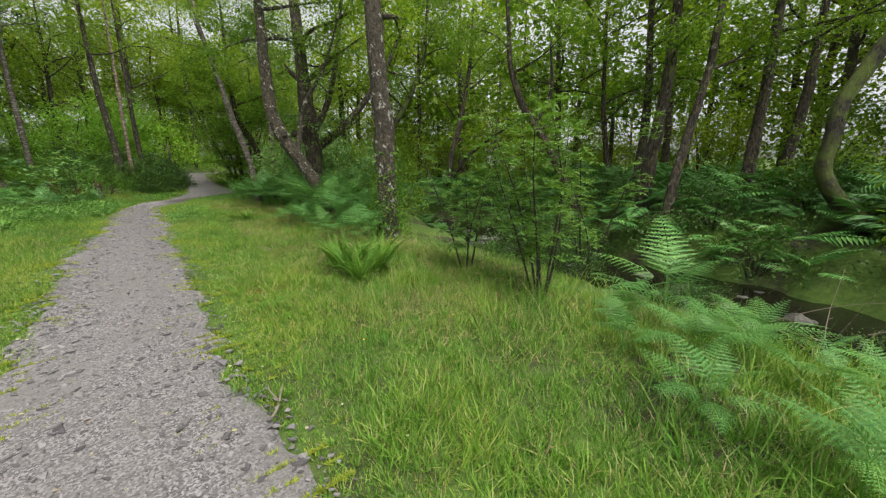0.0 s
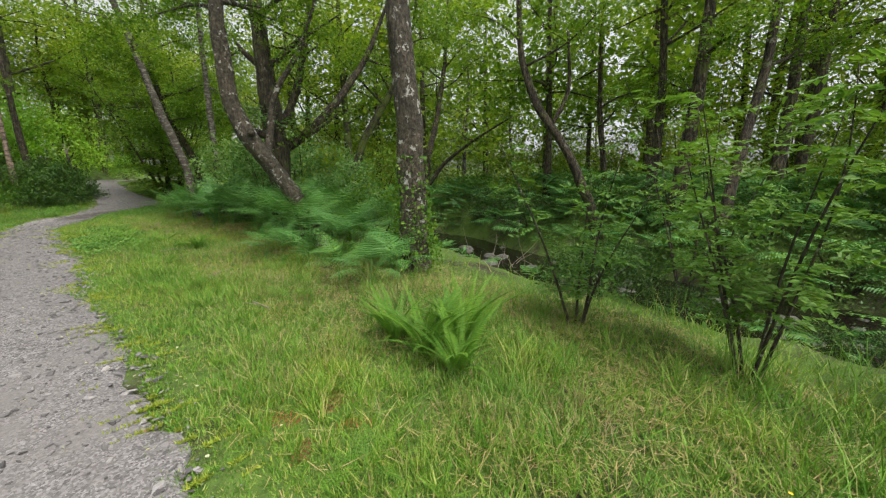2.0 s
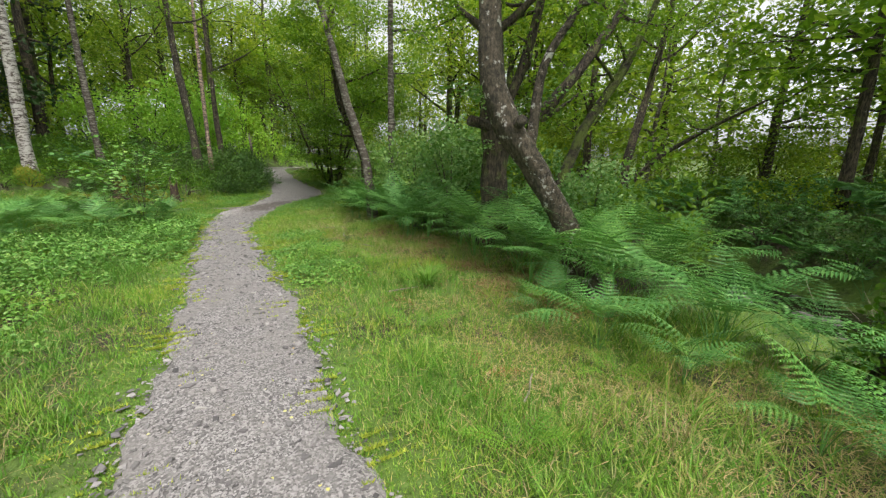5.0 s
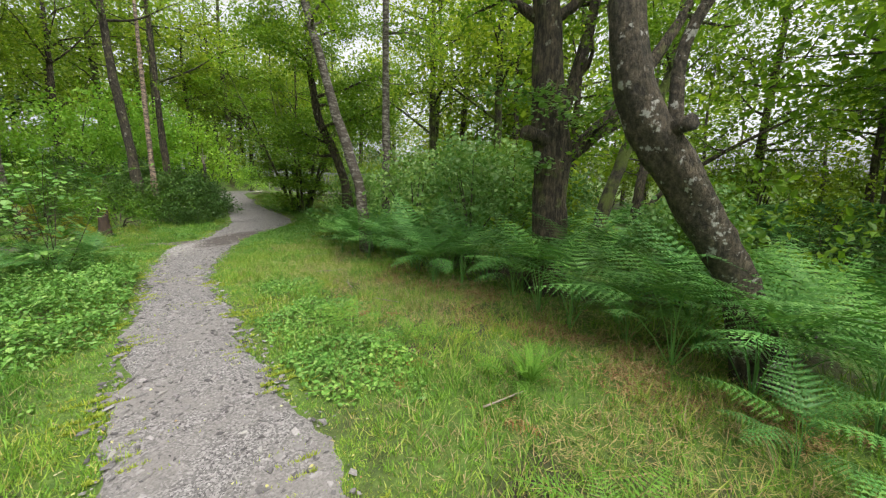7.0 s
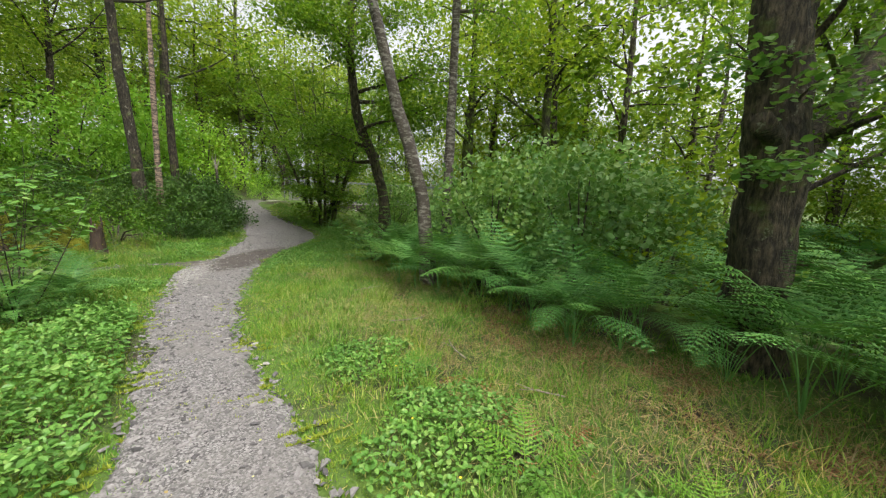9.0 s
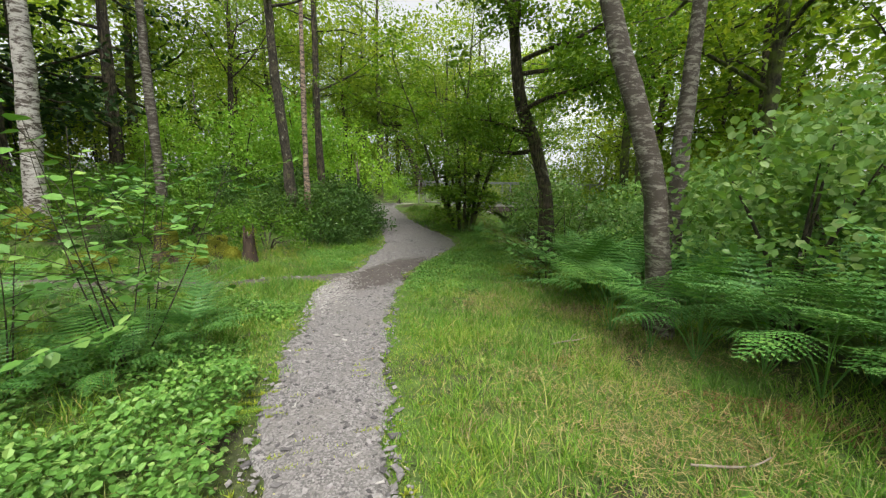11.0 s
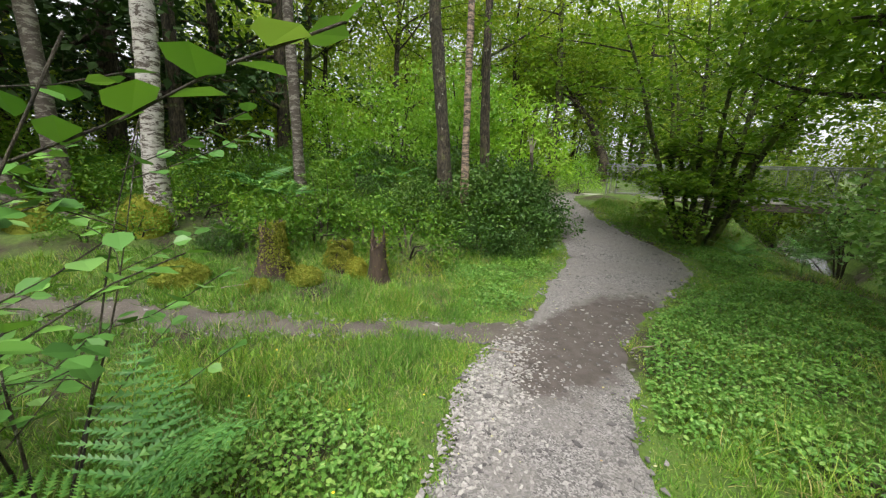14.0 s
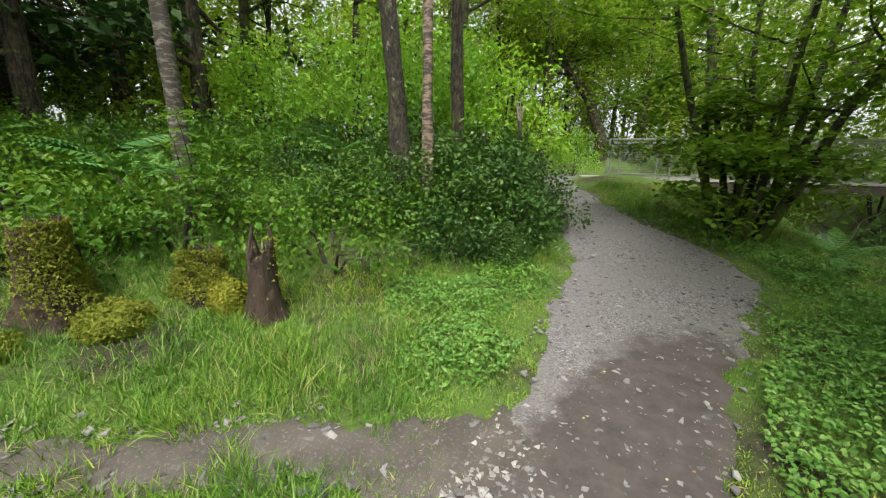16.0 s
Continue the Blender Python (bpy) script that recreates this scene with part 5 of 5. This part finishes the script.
for k, (x, y) in enumerate([(16.5, 8.5), (15.5, 15), (18, 3), (8.5, 24), (22, 12), (19, 21), (24, 18), (2, 36), (-6, 40), (-12, 44), (-18, 46), (-27, 40), (-32, 31)]):
    if k < 2:
        settle(HIGH[k], x, y, 0, 1)
    else:
        place(HIGH[k % 2], x, y, 77 * k, .85 + .05 * (k % 6))
bspots = []
tries = 0
while len(bspots) < 165 and tries < 30000:
    tries += 1
    x, y = r8.uniform(-34, 22), r8.uniform(-6, 46)
    a, b2 = np.array([x]), np.array([y])
    d = near_line(a, b2, WAY_D)[0][0]
    ds = near_line(a, b2, STREAM_D)[0][0]
    lim = 5.5
    if x < -14 and 10 < y < 23:
        lim = 8.5
    if d < lim or ds < 2.6 or d > 28 or any((x - p) ** 2 + (y - q) ** 2 < 3 for p, q in bspots) or (-17.5 < x < -8 and 21 < y < 30.5):
        continue
    bspots.append((x, y))
bspots += [(-16.2, 32.6), (-14.2, 33.6), (-12.4, 34.6), (-14.8, 36), (-8.2, 35.2), (-6.4, 33.4), (-5.6, 30.6), (-4.6, 27.6), (-13.2, 37.5), (-18.9, 34.5), (-20.6, 29.5), (-7.2, 37.4)]
settle(BUSH[0], *bspots[0], 0, 1)
settle(BUSH[1], *bspots[1], 0, 1)
tall_set = False
for k, (x, y) in enumerate(bspots[2:]):
    d = near_line(np.array([x]), np.array([y]), WAY_D)[0][0]
    open_side = across(np.array([x]), np.array([y]))[0] and y < 24 and d < 19
    if open_side and d > 12:
        if k % 2:
            place(BUSH[k % 4 // 2], x, y, r8.uniform(0, 360), r8.uniform(.45, .8))
        continue
    if d > 12 and tall_set and k % 3 == 0:
        continue
    if d > 12 and tall_set:
        place(TALL, x, y, r8.uniform(0, 360), r8.uniform(.75, 1.15))
    elif d > 12:
        tall_set = True
        settle(TALL, x, y, 0, 1)
    else:
        place(BUSH[k % 2], x, y, r8.uniform(0, 360), r8.uniform(.7, 1.2))


for k, (x, y, sz) in enumerate([(-15.2, 34.2, 1.0), (-12.6, 35.6, 1.0), (-9.4, 36.4, 1.1), (-6.6, 34.2, 1.0), (-4.4, 31.2, 1.0), (-12, 39.5, 1.3), (-7.6, 40, 1.3), (-16.5, 38.5, 1.3), (-2.6, 27.8, 1.0), (-18.6, 36.6, 1.0), (-3.0, 36.5, 1.3), (-20.5, 33.5, 1.0)]):
    place(TALL, x, y, 55 * k, sz)
for k, (x, y, sz) in enumerate([(-13.8, 31.9, .7), (-11.9, 32.8, .6), (-8.3, 32.6, .8), (-6.6, 29.6, .9), (-5.4, 26.4, .9), (-15.6, 31.4, .6)]):
    place(BUSH[k % 2], x, y, 70 * k, sz)


# ---- grass, herbs, litter: what nobody could count ----
def zones(x, y):
    dw, ww = near_line(x, y, WAY_D, 2)
    dt, wt = near_line(x, y, TRACK_D, 2)
    ds, ws = near_line(x, y, STREAM_D)
    u = -(x + 15.3 + .12 * np.clip(16 - y, 0, 6))
    return dw - ww, dt - wt, ds, u


def herb_zone(x, y):
    """Where low broad-leaved herbs take over from grass."""
    spots = [(-11.2, 9.4, 1.7), (-10.2, 8.3, 1.3), (-12.0, 10.8, 1.4), (-9.2, 7.0, 1.0), (-12.6, 12.6, 1.1), (-13.2, 14.0, 1.0), (-10.6, 11.7, .9), (-10.4, 10.6, 1.0), (-11.4, 12.3, .9), (-11.3, 11.2, 1.1), (-9.7, 9.6, .9), (-7.3, 10.6, .8), (-6.6, 9.5, .8), (-8.0, 11.8, .6), (-11.4, 17.8, 1.5), (-11.3, 19.4, 1.6), (-11.2, 16.9, .9),
             (-14.9, 18.6, .95), (-14.2, 17.7, .6), (-15.0, 19.7, .8), (-12.2, 22.2, 1.2), (-11.0, 20.7, 1.3), (-13.2, 23.6, .8)]
    best = np.max([1 - np.hypot(x - a, y - b2) / r for a, b2, r in spots], axis=0)
    return best + .45 * waves(x * 1.7 + 1, y * 1.7) + .2 * waves(x * 5, y * 5)


def blades(count, seed, mat, name, label, width, lo, hi, accept, reach=4.6, form=(BLADE_V, BLADE_F), line=WAY_D, ends=(76, 38), wide=5.2, tufts=9, power=1.35):
    """Grass in small tufts whose blades lean outwards."""
    r = np.random.default_rng(seed)
    m = count // tufts
    k = r.integers(ends[0], len(line) - ends[1], m)
    d = np.gradient(line[:, :2], axis=0)
    d /= np.linalg.norm(d, axis=1)[:, None]
    off = (line[k, 3] - .16 + reach * r.uniform(0, 1, m) ** power) * r.choice((-1, 1), m)
    x, y = line[k, 0] + d[k, 1] * off + r.normal(0, .07, m), line[k, 1] - d[k, 0] * off + r.normal(0, .07, m)
    big = r.uniform(.6, 1.35, m)
    yaw = r.uniform(0, 6.28, m * tufts)
    spread = np.abs(r.normal(0, .04, m * tufts))
    x, y, big = np.repeat(x, tufts) - np.sin(yaw) * spread, np.repeat(y, tufts) + np.cos(yaw) * spread, np.repeat(big, tufts)
    yaw = yaw + r.normal(0, .7, len(yaw))
    ow, ot, ds, u = zones(x, y)
    keep = (ow > -.1 + .26 * waves(x * 2.3, y * 2.3)) & (ot > -.12 + .25 * waves(x * 3, y * 3)) & (ds > 1.15) & (u < (.75 if line is WAY_D else 2.2)) & (ow < wide)
    x, y, ow, ds, u, big, yaw = (q[keep] for q in (x, y, ow, ds, u, big, yaw))
    keep = r.uniform(0, 1, len(x)) < accept(x, y, ow, ds, u)
    x, y, ow, big, yaw = (q[keep] for q in (x, y, ow, big, yaw))
    tuft = (.7 + .6 * smooth(-.3, .8, waves(x * 1.3 + 2, y * 1.3))) * big
    h = (lo + (hi - lo) * smooth(-.05, .8, ow)) * tuft * r.uniform(.6, 1.25, len(x))
    loc = np.stack([x, y, ground_z(x, y) - .01], 1)
    size = np.stack([width * r.uniform(.7, 1.4, len(x)), h, h], 1)
    v, f = scatter(form[0] * (1, 1.7, 1), form[1], loc, turns(len(x), .34, r, yaw), size)
    tagged(new(name, from_np(name, v, f, mat)), label, "grass", kind="stuff")


def grass_ok(x, y, ow, ds, u):
    fall = np.where(ow < 2.2, 1, np.clip(1.5 - ow * .24, .25, 1))
    bare = np.clip(smooth(.35, .75, waves(x * .9 + 4, y * .9 - 2)) + (x > -9.4 + .75 * (11 - y)) * smooth(.9, 1.5, ow) * smooth(.0, .5, waves(x * .7, y * .7 + 1) + .45) * smooth(2.5, 4.5, y), 0, 1.2)
    return fall * (1 - .42 * np.clip(bare, 0, 1)) * (1 - .6 * (herb_zone(x, y) > .2)) * np.where((y > 20) & (ow > 1.2), .5, 1)


blades(560000, 21, M_GRASS, "grass", "fresh green woodland grass beside the path", .0075, .04, .125, grass_ok, 4.2, (SPIKE_V, SPIKE_F), power=1.5)
blades(90000, 28, M_GRASS, "grass", "dense green grass on the open verge", .0075, .045, .13, grass_ok, 3.4, (SPIKE_V, SPIKE_F), WAY_D, (76, len(WAY_D) - 150))
blades(130000, 25, M_GRASS, "grass", "taller bowed grass blades beside the path", .0065, .05, .18, grass_ok)
blades(190000, 22, M_STRAW, "dry_grass", "straw-coloured dry grass lying among the green", .005, .03, .13, lambda x, y, ow, ds, u: np.clip(np.where(y > 7, .12, .26) + .7 * smooth(.2, .7, waves(x * .9 + 4, y * .9 - 2)) + .8 * (x > -9.4 + .75 * (11 - y)) * smooth(.9, 1.5, ow) * smooth(.0, .5, waves(x * .7, y * .7 + 1) + .45) * smooth(2.5, 4.5, y), 0, 1) * (ow < 3.4) * (1 - .9 * (herb_zone(x, y) > .1)))
blades(120000, 23, M_GRASS, "long_grass", "long tussock grass on the stream bank", .006, .1, .36, lambda x, y, ow, ds, u: smooth(1.2, 2.4, ow) * np.where(y > 4.8, .15, .6) * (x > -3.5) + .2 * smooth(2.9, 1.8, ds), 5.0)

blades(110000, 27, M_GRASS, "grass", "bright short grass between the side track and the bank", .0085, .05, .14, lambda x, y, ow, ds, u: np.where((ow > 3.6) | (u > .6), .9, .35), 2.6, (SPIKE_V, SPIKE_F), TRACK_D, (12, 2), 9)


def thatch_zone(x, y, ow):
    return (x > -9.4 + .75 * (11 - y)) * smooth(.7, 1.3, ow) * (1 - smooth(3.2, 4.2, ow)) * smooth(.0, .5, waves(x * .7, y * .7 + 1) + .4) * smooth(2.5, 4.5, y) * (y < 16.5)


r4 = np.random.default_rng(44)
n = 260000
tx, ty = r4.uniform(-11, 1.5, n), r4.uniform(2.5, 16.5, n)
tow = zones(tx, ty)[0]
keep = r4.uniform(0, 1, n) < np.where(ty > 7.5, .5, .7) * thatch_zone(tx, ty, tow) + np.where(ty > 7.5, .04, .1) * (tow > .2) * (tow < 2.5)
tx, ty = tx[keep], ty[keep]
flat = turns(len(tx), .16, r4) @ np.array([[1, 0, 0], [0, 0, 1], [0, -1, 0]])
ln = r4.uniform(.08, .22, len(tx))
v, f = scatter(SPIKE_V * (1, .3, 1), SPIKE_F, np.stack([tx, ty, ground_z(tx, ty) + r4.uniform(.02, .07, len(tx))], 1), flat, np.stack([np.full(len(tx), .0048), ln, ln], 1))
tagged(new("thatch", from_np("thatch", v, f, M_STRAW)), "flattened straw-coloured thatch of last year's grass", "dry grass", kind="stuff")
blades(90000, 26, M_VERGE, "verge_moss", "short yellow-green moss and grass along the gravel edge", .009, .02, .05, lambda x, y, ow, ds, u: (ow < .55) * smooth(-.35, .3, waves(x * 1.5 + 3, y * 1.5) + .25), .6, (SPIKE_V, SPIKE_F))

n = 130000
k = r4.integers(76, 300, n)
d = np.gradient(WAY_D[:, :2], axis=0)
d /= np.linalg.norm(d, axis=1)[:, None]
off = (WAY_D[k, 3] + r4.normal(-.06, .16, n)) * r4.choice((-1, 1), n)
mx, my = WAY_D[k, 0] + d[k, 1] * off, WAY_D[k, 1] - d[k, 0] * off
keep = waves(mx * 2.6 + 7, my * 2.6) + .35 * waves(mx * 9, my * 9) > .28 + .6 * smooth(12, 15, my)
mx, my = mx[keep], my[keep]
ln = r4.uniform(.018, .045, len(mx))
v, f = scatter(SPIKE_V * (1, 1.6, 1), SPIKE_F, np.stack([mx, my, ground_z(mx, my) + .01], 1), turns(len(mx), .5, r4), np.stack([np.full(len(mx), .009), ln, ln], 1))
tagged(new("verge_moss", from_np("verge_moss", v, f, M_VERGE)), "yellow-green moss creeping over the gravel's edge", "moss", kind="stuff")
n = 20000
ly = r4.uniform(8.6, 14.0, n)
lx = np.interp(ly, [8.8, 10, 11.3, 12.4, 14.2, 16, 17.2], [-3.4, -4.1, -5.0, -6.1, -7.2, -8.5, -9.4]) + r4.normal(-.15, .42, n)
keep = (waves(lx * 2.2, ly * 2.2 + 3) > -.05) & (zones(lx, ly)[0] > .5)
lx, ly = lx[keep], ly[keep]
ln = r4.uniform(.04, .13, len(lx))
flat = turns(len(lx), .25, r4) @ np.array([[1, 0, 0], [0, 0, 1], [0, -1, 0]])
v, f = scatter(SPIKE_V * (1, .3, 1), SPIKE_F, np.stack([lx, ly, ground_z(lx, ly) + r4.uniform(.015, .05, len(lx))], 1), flat, np.stack([r4.uniform(.004, .012, len(lx)), ln, ln], 1))
tagged(new("bracken_litter", from_np("bracken_litter", v, f, M_LITTER)), "red-brown litter of dead bracken under the stand", "litter", kind="stuff")

# herbs
r9 = np.random.default_rng(9)
hxs, hys = r9.uniform(-18, -5, 420000), r9.uniform(6.5, 24.5, 420000)
hv = herb_zone(hxs, hys)
ow, ot, ds, u = zones(hxs, hys)
keep = (hv > .12) & (r9.uniform(0, 1, len(hv)) < .35 + hv) & (ow > .1) & (ot > .08) & (ds > 1.2)
hxs, hys, hv = hxs[keep], hys[keep], hv[keep]
tall = .16 + .2 * ((hxs < -8.8) & (hys < 12.8))
hh = .03 + tall * smooth(.0, .8, hv) * r9.uniform(.1, 1, len(hxs)) * (.7 + .5 * waves(hxs * 4, hys * 4))
v, f = scatter(ROUND_V * (.85, 1, 1.6), ROUND_F, np.stack([hxs, hys, ground_z(hxs, hys) + hh], 1), turns(len(hxs), .4, r9), r9.uniform(.026, .05, len(hxs)) * (.8 + tall))
tagged(new("herbs", from_np("herbs", v, f, M_HERB)), "low carpet of nettles and broad-leaved herbs", "herbs", kind="stuff")

# ivy on the alder's foot
n = 1500
a, z = r9.uniform(0, 6.28, n), np.clip(r9.gamma(2, .34, n), 0, 1.7)
rr = .23 + .2 * (1 - z / 1.5) * r9.uniform(0, 1.4, n)
v, f = scatter(ROUND_V, ROUND_F, np.stack([-1.13 + rr * np.cos(a), 7.48 + rr * np.sin(a), gz(-1.13, 7.48) + z], 1), turns(n, .9, r9), r9.uniform(.03, .06, n))
tagged(new("ivy", from_np("ivy", v, f, M_BILBERRY)), "ivy climbing round the alder's foot", "ivy", kind="stuff")

# fallen leaves
n = 600
k = r9.integers(78, len(WAY_D) - 50, n)
off = r9.normal(0, .8, n)
x, y = WAY_D[k, 0] + off, WAY_D[k, 1] + r9.normal(0, .5, n)
v, f = scatter(ROUND_V, ROUND_F, np.stack([x, y, ground_z(x, y) + .026], 1), turns(n, .15, r9), r9.uniform(.012, .028, n))
tagged(new("fallen_leaves", from_np("fallen_leaves", v, f, M_FALLEN)), "scattered yellow and pale fallen leaves on the gravel", "leaves", kind="stuff")


# ---- stones of the path ----
def chip(seed):
    r = np.random.default_rng(seed)
    n = 5
    a = np.sort(r.uniform(0, 6.28, n) * .25 + np.arange(n) * 6.28 / n * .75)
    q = r.uniform(.65, 1.1, n)
    lowv = np.stack([q * np.cos(a), q * np.sin(a) * .75, np.full(n, -.25)], 1)
    top = lowv * (.82, .82, 0) + np.stack([np.zeros(n), np.zeros(n), .3 + r.uniform(-.08, .12, n)], 1)
    v = np.r_[lowv, top]
    f = [(i, (i + 1) % n, n + (i + 1) % n) for i in range(n)] + [(i, n + (i + 1) % n, n + i) for i in range(n)] + [(n, n + i, n + i + 1) for i in range(1, n - 1)]
    return v, np.array(f)


def on_path(count, seed, line, wide=1.0, lo=0, hi=None):
    r = np.random.default_rng(seed)
    k = r.integers(lo, hi or len(line), count)
    d = np.gradient(line[:, :2], axis=0)
    d /= np.linalg.norm(d, axis=1)[:, None]
    off = r.uniform(-1, 1, count) * line[k, 3] * wide
    return line[k, 0] + d[k, 1] * off + r.normal(0, .05, count), line[k, 1] - d[k, 0] * off + r.normal(0, .05, count), off / line[k, 3]


def gravel(name, label, x, y, sizes, mat, seed, lift=.012):
    r = np.random.default_rng(seed)
    pcs = []
    for q in range(4):
        m = np.arange(len(x)) % 4 == q
        tv, tf = chip(seed + q)
        sz = sizes[m]
        up = lift[m] if isinstance(lift, np.ndarray) else lift
        pcs.append(scatter(tv, tf, np.stack([x[m], y[m], ground_z(x[m], y[m]) + up + sz * .1], 1), turns(m.sum(), .22, r), np.stack([sz, sz * r.uniform(.55, 1.1, m.sum()), sz * .4], 1)))
    v, f = join(pcs)
    return tagged(new(name, from_np(name, v, f, mat)), label, "gravel", kind="stuff")


x, y, o = on_path(22000, 31, WAY_D, 1.03, 78, 335)
keep = (np.hypot((x + 12.7) * 1.3, y - 17.9) > 1.5) | (np.arange(len(x)) % 4 == 0)
x, y, o = x[keep], y[keep], o[keep]
gravel("gravel", "loose grey slate chips on the footpath", x, y, np.clip(rng.gamma(2.3, .0066, len(x)), .007, .055) * (.65 + .5 * np.abs(o)), M_STONE, 32, .014 + .015 * np.clip(1 - o ** 2, 0, 1))
x, y, o = on_path(2000, 33, TRACK_D, 1.1)
gravel("gravel", "small stones along the side track", x, y, np.clip(rng.gamma(2.6, .0072, len(x)), .007, .06), M_STONE, 34)
# the heap of pale chippings by the fork
cx, cy = rng.normal(0, .27, 3400), rng.normal(0, .65, 3400)
px, py = -12.8 + cx * .85 - cy * .42, 15.75 + cx * .42 + cy * .85
d, w = near_line(px, py, WAY_D, 2)
m = d < w + .05
gravel("gravel", "pale coarse chippings spread before the fork", px[m], py[m], rng.uniform(.012, .036, m.sum()), M_STONE_PALE, 36, .02)
# the larger stones one by one
CHIPS = [from_np("stone", *chip(800 + k), M_STONE if k % 5 else M_STONE_PALE) for k in range(6)]
x, y, o = on_path(300, 37, WAY_D, .96, 85, 290)
for k in range(300):
    s = float(rng.uniform(.022, .05))
    ob = part("stone", CHIPS[k % 6], path_ob)
    ob.matrix_basis = pose(float(x[k]), float(y[k]), gz(x[k], y[k]) + .018 + .015 * max(0, 1 - float(o[k]) ** 2), rng.uniform(-9, 9), rng.uniform(-9, 9), rng.uniform(0, 360)) @ Matrix.Diagonal((s, s * .8, s * .36, 1))


# ---- sticks, brushwood, flowers ----
def stick(x, y, turn, length, seed):
    r = np.random.default_rng(seed)
    pts = [(-length / 2, 0, .03, .008), (-length * .15, r.uniform(-.04, .04), .045, .009), (length * .2, r.uniform(-.04, .04), .04, .007), (length / 2, r.uniform(-.05, .05), .05, .004)]
    top = thing("fallen_stick", x, y, gz(x, y), "thin bleached stick lying in the grass", "stick")
    top.matrix_basis = pose(x, y, gz(x, y) + .03, 0, 0, turn)
    part("stem", tube_mesh("stem", pts, M_PALEWOOD, 6, .08, seed, length / 6), top)
    if seed % 2:
        part("side_twig", tube_mesh("side_twig", [(0, 0, .045, .005), (.08, .07, .06, .004), (.16, .1, .06, .002)], M_PALEWOOD, 5, .08, seed, .05), top)


for k, (x, y, a, ln) in enumerate([(-7.9, 12.9, 20, .5), (-6.6, 11.3, 160, .4), (-3.9, 7.2, 70, .35), (-1.0, 2.0, 100, .3), (-5.3, 9.0, 30, .4), (-7.3, 12.0, 115, .45), (-12.1, 17.6, 60, .3), (-8.8, 14.6, 40, .5), (-13.1, 16.4, 10, .25), (-2.9, 5.9, 140, .3), (-16.2, 14.9, 80, .45)]):
    stick(x, y, a, ln, 900 + k)


def brushwood(x, y, spread, count, seed):
    r = np.random.default_rng(seed)
    top = thing("brushwood", x, y, gz(x, y), "tangle of dead grey twigs on the stream bank", "brushwood")
    for k in range(count):
        c = limb_points((r.normal(0, spread * .4), r.normal(0, spread * .4), r.uniform(.0, .3)), r.uniform(0, 6.28), r.uniform(0, .9), r.uniform(.6, 1.4), .008, seed * 3 + k, .2, 7)
        part("dead_twig", tube_mesh("dead_twig", c, M_PALEWOOD if k % 3 else M_BARK_PLAIN, 4, .05, k), top)


brushwood(4.6, 4.2, .8, 22, 950)
brushwood(1.0, 9.6, .8, 18, 951)
brushwood(-11.2, 24.8, .7, 14, 953)

PETAL_V = np.array([(0, 0, 0), (.35, .3, .12), (.3, .75, .2), (-.3, .75, .2), (-.35, .3, .12)])
PETAL_F = np.array([(0, 1, 2), (0, 2, 3), (0, 3, 4)])
petal = from_np("petal", PETAL_V * .012, PETAL_F, M_PETAL)


def buttercup(x, y, h):
    top = thing("buttercup", x, y, gz(x, y), "small yellow buttercup in the grass", "flower", "buttercups")
    part("stalk", tube_mesh("stalk", [(0, 0, 0, .0018), (.01, 0, h * .5, .0015), (.0, .01, h, .0012)], M_HERB, 4, 0, 1, h / 4), top)
    for k in range(5):
        p = part("petal", petal, top)
        p.matrix_basis = pose(0, .01, h, 15, 0, 72 * k)
    return top


for k, (x, y) in enumerate([(-7.6, 10.6), (-7.3, 10.1), (-12.6, 14.2), (-13.1, 14.6), (-13.8, 14.2), (-12.3, 13.5), (-14.3, 14.6), (-12.9, 15.1), (-.6, 2.6), (.1, 3.0), (-13.4, 13.6), (-7.8, 11.2)]):
    buttercup(x, y, .16 + .02 * (k % 4))


M_ROCK, n, l, b = node_mat("stream_rock")
l.new(ramp(n, l, noise_tex(n, l, 7, 6, 0.7), [(0.35, (0.04, 0.038, 0.032)), (0.55, (0.13, 0.125, 0.11)), (0.68, (0.07, 0.09, 0.03))]), b.inputs["Base Color"])
b.inputs["Roughness"].default_value = 0.75
bump(n, l, noise_tex(n, l, 22, 5, 0.7), 0.7, 0.03, b)


def boulder(x, y, z, size, seed):
    bm = bmesh.new()
    bmesh.ops.create_icosphere(bm, subdivisions=3, radius=1.0)
    for q in bm.verts:
        k = 1 + .28 * noise.noise(q.co * 1.3 + Vector((seed, 0, 0))) + .09 * noise.noise(q.co * 4 + Vector((0, seed, 0)))
        q.co = Vector((q.co.x * size * k, q.co.y * size * .75 * k, q.co.z * size * .5 * k))
    me = bpy.data.meshes.new("boulder")
    bm.to_mesh(me)
    bm.free()
    me.polygons.foreach_set("use_smooth", np.full(len(me.polygons), True))
    me.materials.append(M_ROCK)
    ob = tagged(new("boulder", me), "grey boulder lying in the dark stream", "boulder", "boulders in the stream")
    ob.matrix_basis = pose(x, y, z, 6 * (seed % 3), 5, 40 * seed)


for k, (x, y, sz) in enumerate([(1.0, 10.6, .38), (1.6, 11.3, .3), (.5, 11.6, .26), (1.9, 10.0, .28), (2.4, 9.0, .3), (4.2, 6.2, .3), (5.0, 4.8, .26), (.9, 12.6, .34), (-9.6, 26.0, .3), (2.9, 8.0, .22)]):
    boulder(x, y, -.66, sz * .8, k)
rb = np.random.default_rng(88)
for k in range(26):
    px, py = STREAM_D[int(rb.integers(60, 230)), :2]
    boulder(float(px + rb.normal(0, .75)), float(py + rb.normal(0, .6)), -.66, float(rb.uniform(.08, .24)), 20 + k)
